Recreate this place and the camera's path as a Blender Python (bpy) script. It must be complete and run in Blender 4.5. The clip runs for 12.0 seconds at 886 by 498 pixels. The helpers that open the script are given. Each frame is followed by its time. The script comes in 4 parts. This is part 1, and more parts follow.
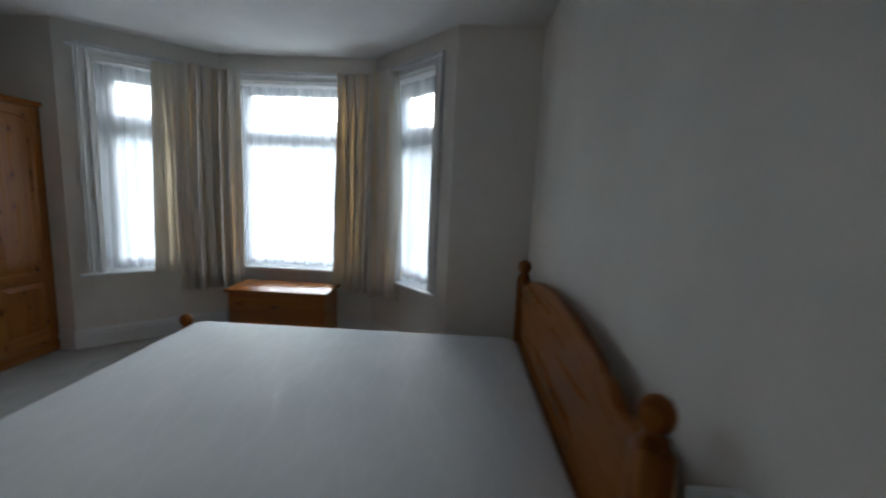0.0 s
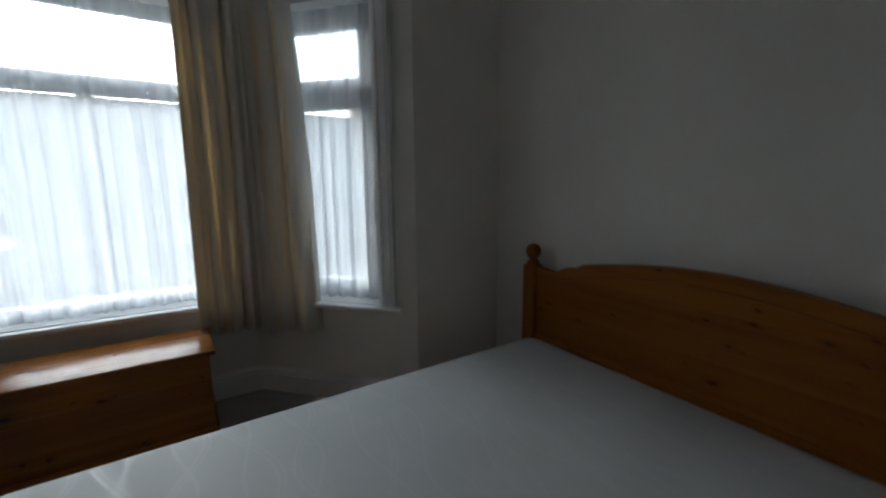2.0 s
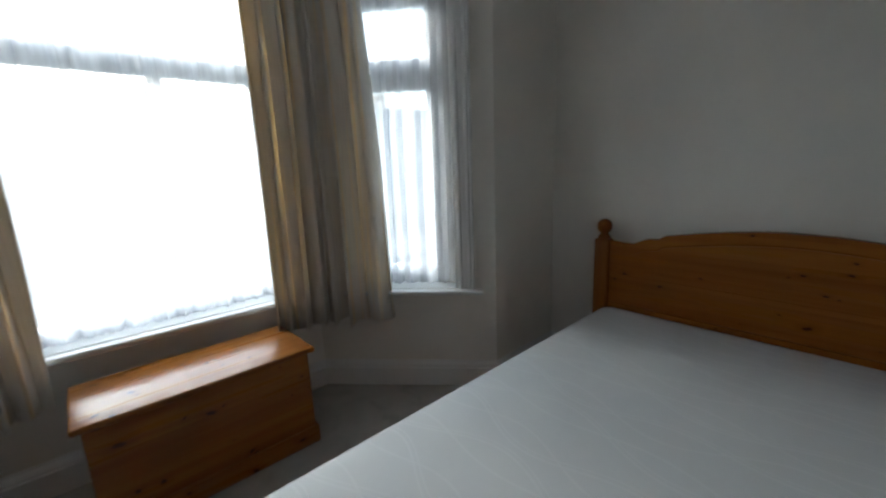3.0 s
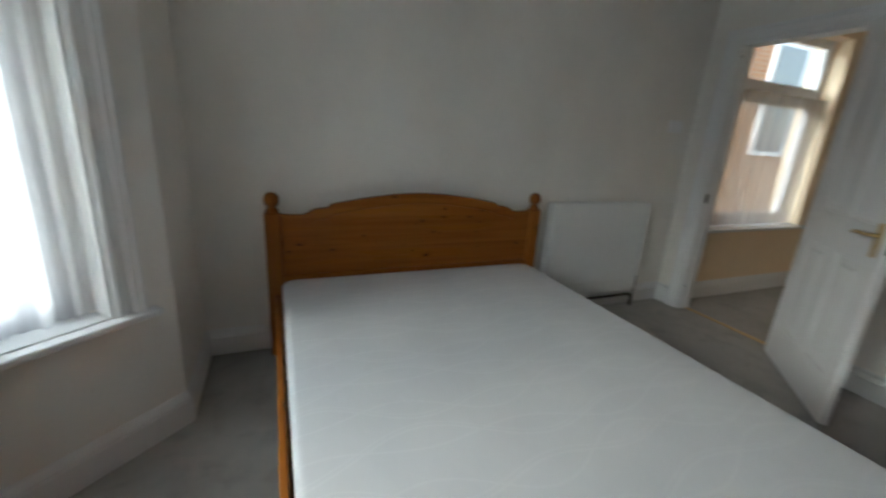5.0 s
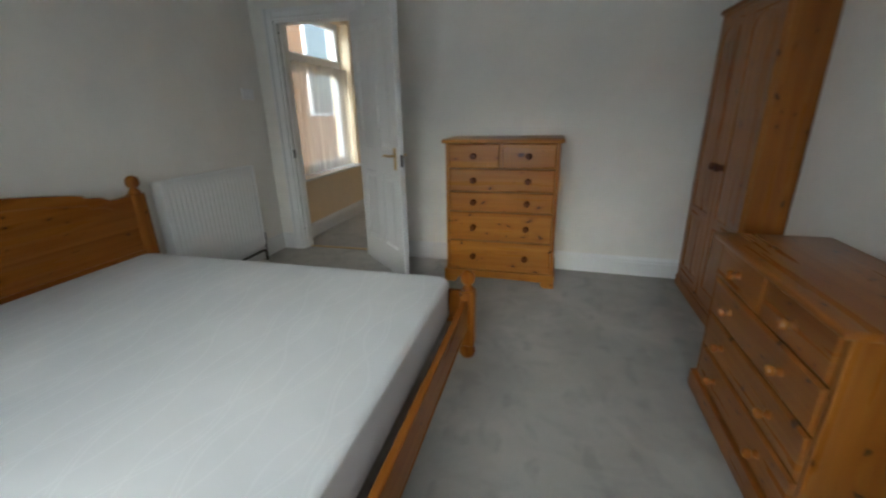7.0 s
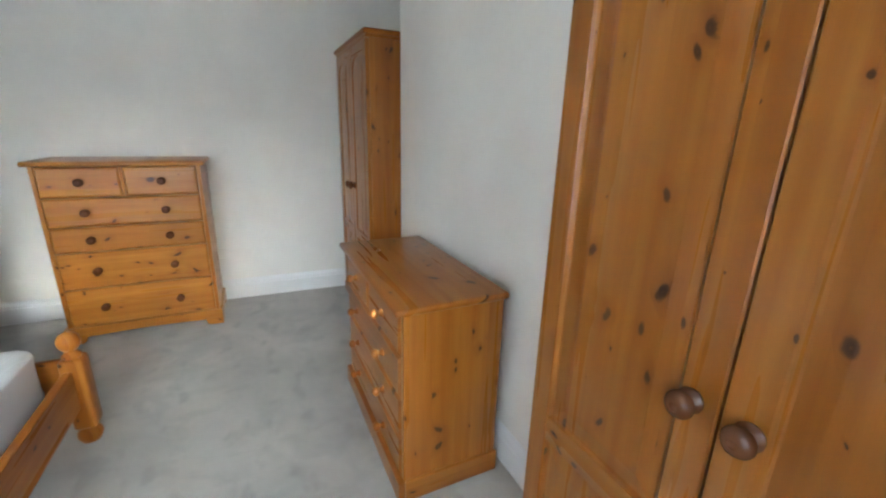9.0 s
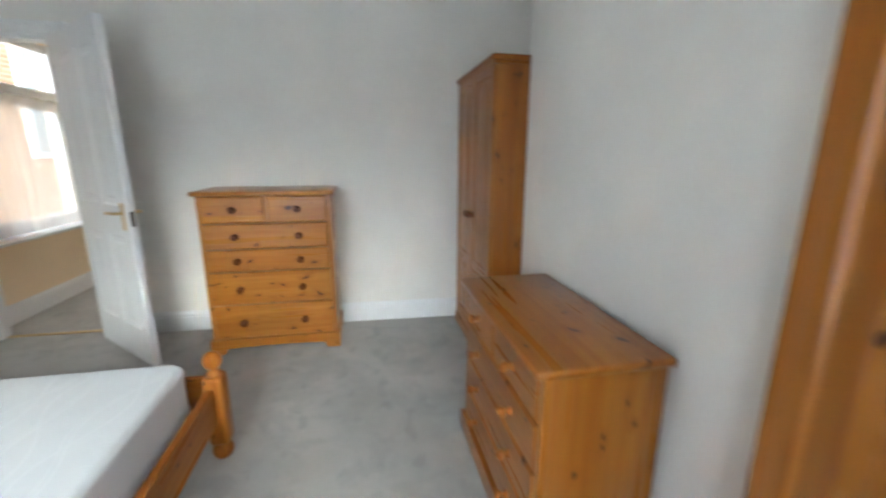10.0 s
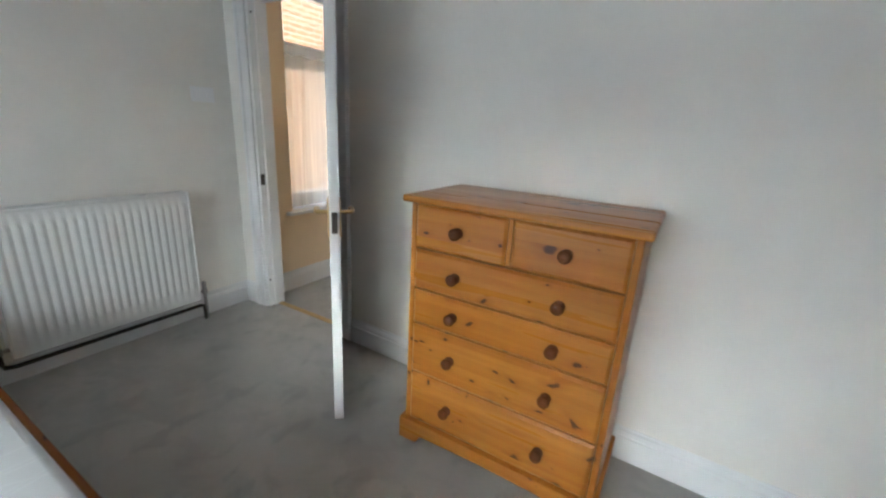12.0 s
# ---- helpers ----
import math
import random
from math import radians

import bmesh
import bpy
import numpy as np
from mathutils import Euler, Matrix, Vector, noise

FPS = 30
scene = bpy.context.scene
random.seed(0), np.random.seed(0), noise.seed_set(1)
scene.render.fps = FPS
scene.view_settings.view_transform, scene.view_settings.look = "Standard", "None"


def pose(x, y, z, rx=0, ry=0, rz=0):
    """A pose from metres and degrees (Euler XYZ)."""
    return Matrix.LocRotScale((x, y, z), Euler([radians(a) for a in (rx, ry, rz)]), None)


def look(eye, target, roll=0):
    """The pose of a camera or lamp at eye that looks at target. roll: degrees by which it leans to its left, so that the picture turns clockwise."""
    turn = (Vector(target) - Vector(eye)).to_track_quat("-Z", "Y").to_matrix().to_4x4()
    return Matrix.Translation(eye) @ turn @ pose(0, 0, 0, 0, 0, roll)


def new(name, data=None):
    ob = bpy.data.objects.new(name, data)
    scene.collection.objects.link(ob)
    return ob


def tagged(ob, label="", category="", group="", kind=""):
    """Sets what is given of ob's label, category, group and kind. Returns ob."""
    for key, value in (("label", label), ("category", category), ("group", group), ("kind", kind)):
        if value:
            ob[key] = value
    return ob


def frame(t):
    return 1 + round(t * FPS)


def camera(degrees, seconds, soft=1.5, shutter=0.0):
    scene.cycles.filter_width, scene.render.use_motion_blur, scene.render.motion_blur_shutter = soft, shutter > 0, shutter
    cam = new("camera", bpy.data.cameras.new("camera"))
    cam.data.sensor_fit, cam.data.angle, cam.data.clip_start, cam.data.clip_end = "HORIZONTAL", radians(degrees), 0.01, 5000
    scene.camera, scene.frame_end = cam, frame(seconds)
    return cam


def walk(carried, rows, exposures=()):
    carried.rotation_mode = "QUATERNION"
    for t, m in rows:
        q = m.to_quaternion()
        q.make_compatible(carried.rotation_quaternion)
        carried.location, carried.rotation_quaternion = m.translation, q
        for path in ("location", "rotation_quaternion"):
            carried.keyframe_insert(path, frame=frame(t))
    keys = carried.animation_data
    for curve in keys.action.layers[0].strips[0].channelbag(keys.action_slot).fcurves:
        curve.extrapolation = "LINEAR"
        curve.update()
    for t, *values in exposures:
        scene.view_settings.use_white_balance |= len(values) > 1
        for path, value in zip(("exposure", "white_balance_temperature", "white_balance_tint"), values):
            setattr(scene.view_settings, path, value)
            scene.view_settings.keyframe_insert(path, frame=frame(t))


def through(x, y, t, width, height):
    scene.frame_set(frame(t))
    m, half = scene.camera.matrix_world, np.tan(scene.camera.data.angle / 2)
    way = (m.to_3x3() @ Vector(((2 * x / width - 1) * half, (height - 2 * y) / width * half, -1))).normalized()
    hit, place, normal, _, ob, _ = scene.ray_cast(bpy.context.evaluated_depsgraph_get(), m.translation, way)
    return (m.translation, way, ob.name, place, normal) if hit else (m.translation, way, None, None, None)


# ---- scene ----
PATH = [
    (0, (-0.501, 0.723, 1.3), (-0.561, 2.702, 1.018), 2.6),
    (0.3, (-0.634, 0.838, 1.282), (-0.757, 2.801, 0.919), -2.3),
    (0.5, (-0.719, 0.908, 1.282), (-0.756, 2.894, 1.045), 0.2),
    (0.6, (-0.771, 0.965, 1.271), (-0.747, 2.951, 1.042), 1.3),
    (1, (-0.974, 1.159, 1.223), (-0.788, 3.125, 0.908), -0.1),
    (1.5, (-1.243, 1.484, 1.231), (-0.68, 3.385, 0.966), 2.8),
    (2, (-1.56, 1.668, 1.222), (-0.481, 3.314, 0.9), -0.6),
    (2.5, (-1.93, 1.83, 1.245), (-0.634, 3.287, 0.82), -1.3),
    (2.7, (-2.04, 1.935, 1.244), (-0.815, 3.452, 0.8), -2.5),
    (4.3, (-2.339, 2.771, 1.267), (-0.364, 2.836, 0.961), 1.6),
    (4.5, (-2.331, 2.859, 1.285), (-0.371, 2.752, 0.902), 3.6),
    (5, (-2.299, 3.068, 1.276), (-0.533, 2.316, 0.712), 3.8),
    (5.2, (-2.35, 3.077, 1.262), (-0.66, 2.15, 0.73), 4.2),
    (5.5, (-2.295, 3.117, 1.257), (-0.77, 1.944, 0.708), 1.5),
    (6, (-2.311, 3.182, 1.237), (-1.276, 1.579, 0.637), 1.1),
    (6.5, (-2.395, 3.312, 1.224), (-1.841, 1.509, 0.561), 3.7),
    (7, (-2.499, 3.361, 1.244), (-2.012, 1.531, 0.599), -1.2),
    (7.5, (-2.692, 3.369, 1.233), (-2.631, 1.467, 0.618), -1.1),
    (7.7, (-2.728, 3.377, 1.242), (-2.866, 1.484, 0.61), -0.7),
    (9.3, (-2.839, 3.389, 1.265), (-3.69, 1.665, 0.712), 1.6),
    (9.5, (-2.808, 3.361, 1.265), (-3.59, 1.615, 0.679), 1.4),
    (10, (-2.779, 3.19, 1.28), (-3.15, 1.278, 0.825), 0.2),
    (10.5, (-2.764, 2.916, 1.31), (-2.575, 0.977, 0.86), 1.4),
    (10.8, (-2.735, 2.702, 1.298), (-2.316, 0.797, 0.856), 1.0),
    (11, (-2.703, 2.55, 1.284), (-2.234, 0.654, 0.852), 2.8),
    (11.5, (-2.657, 2.116, 1.297), (-1.924, 0.313, 0.838), 2.4),
    (12, (-2.627, 1.741, 1.297), (-1.661, 0.087, 0.722), 3.2),
]
EXPOSURES = [(0, 2.85, 5400, 4), (1.5, 2.15, 5550, 3), (2.0, 2.1, 5550, 3), (2.7, 2.65, 5600, 3), (4.5, 3.4, 5750, 2), (6.0, 3.6, 5800, 2), (6.5, 3.65, 5850, 2), (7.0, 3.7, 5750, 2), (7.7, 4.15, 5650, 2), (9.5, 4.95, 5550, 3), (10.0, 4.85, 5550, 3), (10.5, 4.8, 5550, 3), (12, 4.75, 5450, 3)]
cam = camera(95.3, 12.0, soft=2.2, shutter=0.5)
walk(cam, [(t, look(eye, target, roll)) for t, eye, target, roll in PATH], EXPOSURES)

# ---- daylight: overcast sky, no direct sun in the room ----
SUN_ELEVATION, SUN_AZIMUTH = 20.0, -8.0
world = bpy.data.worlds.new("overcast_sky")
scene.world = world
world.use_nodes = True
wn = world.node_tree.nodes
sky = wn.new("ShaderNodeTexSky")
sky.sky_type = "NISHITA"
sky.sun_disc = False
sky.sun_elevation = radians(SUN_ELEVATION)
sky.sun_rotation = radians(SUN_AZIMUTH)
sky.air_density, sky.dust_density, sky.ozone_density = 1.0, 3.0, 1.0
veil = wn.new("ShaderNodeHueSaturation")
veil.inputs["Saturation"].default_value = 0.55
world.node_tree.links.new(sky.outputs[0], veil.inputs["Color"])
world.node_tree.links.new(veil.outputs[0], wn["Background"].inputs[0])
wn["Background"].inputs[1].default_value = 0.09
sun = new("sun", bpy.data.lights.new("sun", "SUN"))
sun.data.energy, sun.data.angle, sun.data.color = 1.5, radians(95), (1.0, 0.99, 0.98)
sun.matrix_world = look((-2.8, 20, 7.3), (0, 0, 0))


# ---- materials ----
def material(name, colour, rough=0.5, metal=0.0):
    m = bpy.data.materials.new(name)
    m.use_nodes = True
    b = m.node_tree.nodes["Principled BSDF"]
    b.inputs["Base Color"].default_value = (*colour, 1)
    b.inputs["Roughness"].default_value = rough
    b.inputs["Metallic"].default_value = metal
    return m


class Nodes:
    """Short forms for building a node tree."""

    def __init__(self, m):
        self.t = m.node_tree
        self.bsdf = self.t.nodes["Principled BSDF"]

    def add(self, kind, **inputs):
        n = self.t.nodes.new("ShaderNode" + kind)
        for k, v in inputs.items():
            self.put(n.inputs[k.replace("_", " ")], v)
        return n

    def put(self, socket, v):
        if hasattr(v, "is_linked"):
            self.t.links.new(v, socket)
        else:
            socket.default_value = v

    def math(self, op, a, b=0.0, c=0.0, clamp=False):
        n = self.t.nodes.new("ShaderNodeMath")
        n.operation, n.use_clamp = op, clamp
        for s, v in zip(n.inputs, (a, b, c)):
            self.put(s, v)
        return n.outputs[0]

    def mix(self, f, a, b, blend="MIX"):
        n = self.t.nodes.new("ShaderNodeMix")
        n.data_type, n.blend_type = "RGBA", blend
        self.put(n.inputs[0], f)
        self.put(n.inputs[6], a if hasattr(a, "is_linked") else (*a, 1))
        self.put(n.inputs[7], b if hasattr(b, "is_linked") else (*b, 1))
        return n.outputs[2]

    def coords(self, scale=(1, 1, 1), source="Object"):
        tc = self.add("TexCoord")
        mp = self.add("Mapping", Vector=tc.outputs[source], Scale=scale)
        return mp.outputs[0]

    def noise(self, vector, scale, detail=4.0, rough=0.55, distort=0.0):
        n = self.add("TexNoise", Vector=vector, Scale=scale, Detail=detail, Roughness=rough, Distortion=distort)
        return n.outputs[0]

    def ramp(self, f, *stops):
        n = self.t.nodes.new("ShaderNodeValToRGB")
        self.put(n.inputs[0], f)
        e = n.color_ramp.elements
        while len(e) < len(stops):
            e.new(0.5)
        for el, (p, c) in zip(e, stops):
            el.position = p
            el.color = (*c, 1) if isinstance(c, tuple) else (c, c, c, 1)
        return n.outputs[0]

    def bump(self, height, strength=0.3, distance=0.002):
        n = self.add("Bump", Strength=strength, Distance=distance, Height=height)
        self.put(self.bsdf.inputs["Normal"], n.outputs[0])

    def colour(self, v):
        self.put(self.bsdf.inputs["Base Color"], v)

    def rough(self, v):
        self.put(self.bsdf.inputs["Roughness"], v)


def painted(name, colour, rough, mottle=0.06, bump=0.12, scale=90.0):
    """Paint on plaster or wood, with roller texture, faint scuffs and mottling."""
    m = material(name, colour, rough)
    n = Nodes(m)
    co = n.coords(source="Object")
    big = n.noise(co, 1.3, 5.0, 0.6)
    mid = n.noise(co, 9.0, 4.0, 0.6)
    dark = tuple(c * (1 - mottle) for c in colour)
    light = tuple(min(1.0, c * (1 + mottle * 0.6)) for c in colour)
    c1 = n.mix(n.ramp(big, (0.35, 0.0), (0.65, 1.0)), dark, light)
    c2 = n.mix(n.math("MULTIPLY", n.ramp(mid, (0.55, 0.0), (0.8, 1.0)), 0.35), c1, dark)
    n.colour(c2)
    n.rough(n.math("ADD", n.math("MULTIPLY", mid, 0.15), rough - 0.07))
    n.bump(n.noise(co, scale, 3.0, 0.5), bump, 0.0015)
    return m


def pine(name, axis, tone=1.0, green=1.0, gloss=0.34, coat=0.18, knotty=0.0):
    """Honey-coloured lacquered pine: boards, long grain, ragged dark knots, along one axis."""
    m = material(name, (0.45, 0.18, 0.04), 0.32)
    n = Nodes(m)
    tc = n.add("TexCoord")
    info = n.add("ObjectInfo")
    shift = n.add("CombineXYZ", X=n.math("MULTIPLY", info.outputs["Random"], 7.3), Y=n.math("MULTIPLY", info.outputs["Random"], 3.1),
                  Z=n.math("MULTIPLY", info.outputs["Random"], 5.7))
    va = n.t.nodes.new("ShaderNodeVectorMath")
    n.put(va.inputs[0], tc.outputs["Object"])
    n.put(va.inputs[1], shift.outputs[0])
    pos = va.outputs[0]
    sep = n.add("SeparateXYZ", Vector=pos)
    k = "XYZ".index(axis)
    along = sep.outputs[k]
    others = [sep.outputs[i] for i in range(3) if i != k]
    across = n.math("ADD", others[0], others[1])
    # boards about 105 mm wide, each of its own tone
    board = n.math("FLOOR", n.math("DIVIDE", across, 0.105))
    tone_n = n.t.nodes.new("ShaderNodeTexWhiteNoise")
    tone_n.noise_dimensions = "1D"
    n.put(tone_n.inputs["W"], board)
    drift = n.math("SUBTRACT", n.noise(pos, 6.0, 2.0), 0.5)
    fray = n.math("SUBTRACT", n.noise(pos, 70.0, 3.0), 0.5)

    def knots(per_across, per_along, least, grow, seed):
        """One scatter of knots; returns the dark core and the stained ring round it."""
        kv = n.add("CombineXYZ", X=n.math("ADD", n.math("MULTIPLY", across, per_across), n.math("MULTIPLY", drift, 1.3)),
                   Y=n.math("ADD", n.math("ADD", n.math("MULTIPLY", along, per_along), n.math("MULTIPLY", board, 3.37)), seed))
        vor = n.t.nodes.new("ShaderNodeTexVoronoi")
        vor.voronoi_dimensions = "2D"
        n.put(vor.inputs["Vector"], kv.outputs[0])
        n.put(vor.inputs["Scale"], 1.0)
        pick = n.add("SeparateColor", Color=vor.outputs["Color"])
        size = n.math("MULTIPLY", n.math("POWER", n.math("SUBTRACT", pick.outputs[0], least, clamp=True), 1.3), grow)
        ragged = n.math("ADD", vor.outputs["Distance"], n.math("MULTIPLY", fray, 0.07))
        core = n.math("SUBTRACT", 1.0, n.math("DIVIDE", ragged, n.math("ADD", size, 0.001)), clamp=True)
        core = n.math("MULTIPLY", core, n.math("GREATER_THAN", size, 0.012))
        core = n.ramp(core, (0.0, 0.0), (0.35, 0.85), (0.75, 1.0), (1.0, 0.8))
        ring = n.math("SUBTRACT", 1.0, n.math("DIVIDE", vor.outputs["Distance"], n.math("ADD", n.math("MULTIPLY", size, 3.2), 0.001)), clamp=True)
        return core, ring

    big, ring = knots(8.0, 4.6, 0.42 - knotty, 0.22, 0.0)
    pin, pin_ring = knots(14.0, 8.0, 0.60 - knotty, 0.42, 17.3)
    # growth lines that sweep in long arches and bend round the knots
    bent = n.math("ADD", across, n.math("MULTIPLY", ring, 0.014))
    av = n.add("CombineXYZ", X=n.math("MULTIPLY", bent, 9.0), Y=n.math("MULTIPLY", along, 0.75), Z=n.math("MULTIPLY", board, 3.7))
    arch = n.noise(av.outputs[0], 1.0, 0.6, 0.4)
    late = n.math("POWER", n.math("ADD", n.math("MULTIPLY", n.math("SINE", n.math("MULTIPLY", arch, 60.0)), 0.5), 0.5), 2.5)
    lv = n.add("CombineXYZ", X=n.math("MULTIPLY", bent, 26.0), Y=n.math("MULTIPLY", along, 1.0), Z=n.math("MULTIPLY", board, 5.1))
    grain = n.noise(lv.outputs[0], 1.0, 2.0, 0.5)
    fv = n.add("CombineXYZ", X=n.math("MULTIPLY", across, 420.0), Y=n.math("MULTIPLY", along, 6.0), Z=n.math("MULTIPLY", others[0], 300.0))
    fine = n.noise(fv.outputs[0], 1.0, 2.0, 0.5)
    cloud = n.noise(n.add("CombineXYZ", X=n.math("MULTIPLY", across, 6.0), Y=n.math("MULTIPLY", along, 2.2), Z=board).outputs[0], 1.0, 3.0)
    pale, mid, deep = (0.60 * tone, 0.275 * tone * green, 0.050 * tone * green), (0.43 * tone, 0.155 * tone * green, 0.015 * tone * green), (0.25 * tone, 0.072 * tone * green, 0.006 * tone * green)
    col = n.ramp(grain, (0.24, pale), (0.66, mid), (1.0, deep))
    col = n.mix(n.math("MULTIPLY", n.ramp(cloud, (0.40, 0.0), (0.70, 1.0)), 0.30), col, mid)
    col = n.mix(n.math("MULTIPLY", tone_n.outputs[0], 0.38), col, deep)
    col = n.mix(n.math("MULTIPLY", late, 0.09), col, deep)
    col = n.mix(n.math("MULTIPLY", n.math("SUBTRACT", fine, 0.44, clamp=True), 0.35), col, deep)
    col = n.mix(n.math("MULTIPLY", n.math("MAXIMUM", ring, n.math("MULTIPLY", pin_ring, 0.7)), 0.60), col, deep)
    col = n.mix(n.math("MAXIMUM", big, pin), col, (0.050, 0.015, 0.006))
    n.colour(col)
    n.rough(n.math("ADD", n.math("MULTIPLY", grain, 0.14), 0.22))
    n.bump(n.math("ADD", n.math("MULTIPLY", fine, 0.5), n.math("MULTIPLY", grain, 0.5)), 0.12, 0.001)
    n.put(n.bsdf.inputs["Coat Weight"], coat)
    n.put(n.bsdf.inputs["Specular IOR Level"], gloss)
    n.put(n.bsdf.inputs["Coat Roughness"], 0.22)
    return m


PINE = {a: pine("pine_grain_" + a.lower(), a, 0.90, 0.99, 0.45, 0.18, 0.07) for a in "XYZ"}
# Same pine, toned darker and redder for the bed and cornices
BED_PINE = {a: pine("deeper_redder_pine_" + a.lower(), a, 0.62, 0.88, 0.12, 0.05, -0.08) for a in "XYZ"}
# Redder pine, also toned down to carry shade on wardrobes, low chest, box
SHADED_PINE = {a: pine("shaded_pine_" + a.lower(), a, 0.67, 0.91, 0.38) for a in "XYZ"}
KNOB_WOOD = material("turned_dark_pine", (0.13, 0.046, 0.016), 0.22)
WALL = painted("cream_wall_paint", (0.83, 0.80, 0.742), 0.75)
# Cream hall paint turned peach to carry the warm light bounced in there
HALL_WALL = painted("warm_lit_wall_paint", (0.86, 0.70, 0.49), 0.75)
CEILING = painted("white_ceiling_paint", (0.88, 0.88, 0.87), 0.85)
GLOSS = painted("white_gloss_paint", (0.80, 0.80, 0.79), 0.34, 0.03, 0.05, 40.0)
UPVC = painted("white_upvc", (0.82, 0.83, 0.85), 0.28, 0.01, 0.0, 20.0)
RADIATOR = painted("white_radiator_enamel", (0.80, 0.80, 0.78), 0.38, 0.02, 0.02, 30.0)
PIPE = material("dark_pipe", (0.05, 0.045, 0.04), 0.45, 0.6)
VALVE = material("grey_valve", (0.30, 0.29, 0.28), 0.4, 0.7)
BRASS = material("worn_brass", (0.62, 0.46, 0.22), 0.3, 1.0)
STEEL = material("dark_latch_metal", (0.12, 0.11, 0.10), 0.4, 0.9)
PLASTIC = material("white_switch_plastic", (0.82, 0.82, 0.82), 0.35)


def carpet_material():
    m = material("grey_cut_pile_carpet", (0.32, 0.30, 0.275), 0.95)
    n = Nodes(m)
    co = n.coords()
    big = n.noise(co, 1.7, 4.0, 0.6, 0.4)
    foot = n.noise(n.coords((1.0, 0.62, 1.0)), 9.0, 2.0, 0.5, 0.25)
    tuft = n.noise(co, 260.0, 3.0, 0.7)
    brushed = n.noise(n.coords((0.8, 1.3, 1.0)), 4.5, 3.0, 0.6, 0.8)
    c = n.mix(n.ramp(big, (0.36, 0.0), (0.64, 1.0)), (0.40, 0.38, 0.34), (0.53, 0.505, 0.455))
    c = n.mix(n.math("MULTIPLY", n.ramp(foot, (0.56, 0.0), (0.68, 1.0)), 0.40), c, (0.25, 0.238, 0.215))
    c = n.mix(n.math("MULTIPLY", n.ramp(brushed, (0.50, 0.0), (0.62, 1.0)), 0.26), c, (0.27, 0.255, 0.228))
    c = n.mix(n.ramp(tuft, (0.3, 0.0), (0.75, 0.55)), c, (0.22, 0.21, 0.19))
    n.colour(c)
    n.bump(n.math("ADD", tuft, n.math("MULTIPLY", foot, 1.5)), 0.7, 0.006)
    m.node_tree.nodes["Principled BSDF"].inputs["Sheen Weight"].default_value = 0.25
    return m


CARPET = carpet_material()


def mattress_material():
    m = material("white_damask_ticking", (0.74, 0.75, 0.76), 0.6)
    n = Nodes(m)
    tc = n.add("TexCoord")
    s = n.add("SeparateXYZ", Vector=tc.outputs["Object"])
    x, y = s.outputs[0], s.outputs[1]
    total = None
    # pairs of woven curves that wander along the bed's width, part and meet again
    for pitch, off, k, ph in ((0.31, 0.0, 7.0, 0.0), (0.31, 0.155, 6.1, 1.9)):
        sway = n.math("MULTIPLY", n.math("SINE", n.math("ADD", n.math("MULTIPLY", y, k), ph)), 0.030)
        part_way = n.math("MULTIPLY", n.math("SINE", n.math("ADD", n.math("MULTIPLY", y, k * 1.55), ph * 2.0)), 0.040)
        u = n.math("ADD", n.math("ADD", x, sway), 10.0 + off)
        f = n.math("MULTIPLY", n.math("SUBTRACT", n.math("FRACT", n.math("DIVIDE", u, pitch)), 0.5), pitch)
        for at, wide in ((part_way, 0.006), (n.math("ADD", part_way, 0.016), 0.004), (n.math("MULTIPLY", part_way, -1.0), 0.006)):
            line = n.math("SUBTRACT", 1.0, n.math("DIVIDE", n.math("ABSOLUTE", n.math("SUBTRACT", f, at)), wide), clamp=True)
            total = line if total is None else n.math("MAXIMUM", total, line)
    co = n.coords()
    weave = n.noise(co, 500.0, 2.0)
    c = n.mix(n.ramp(n.noise(co, 3.0, 4.0), (0.35, 0.0), (0.7, 1.0)), (0.645, 0.655, 0.665), (0.70, 0.707, 0.713))
    # paler lines put part of the weave's satin sheen into the colour
    c = n.mix(n.math("MULTIPLY", total, 0.10), c, (0.92, 0.92, 0.93))
    n.colour(c)
    n.rough(n.math("SUBTRACT", 0.72, n.math("MULTIPLY", total, 0.36)))
    n.put(n.bsdf.inputs["Specular IOR Level"], n.math("ADD", 0.30, n.math("MULTIPLY", total, 0.45)))
    n.bump(n.math("ADD", n.math("MULTIPLY", weave, 0.2), n.math("MULTIPLY", total, 0.05)), 0.3, 0.002)
    return m


MATTRESS = mattress_material()
BORDER = painted("plain_mattress_border", (0.74, 0.745, 0.75), 0.7, 0.05, 0.25, 300.0)


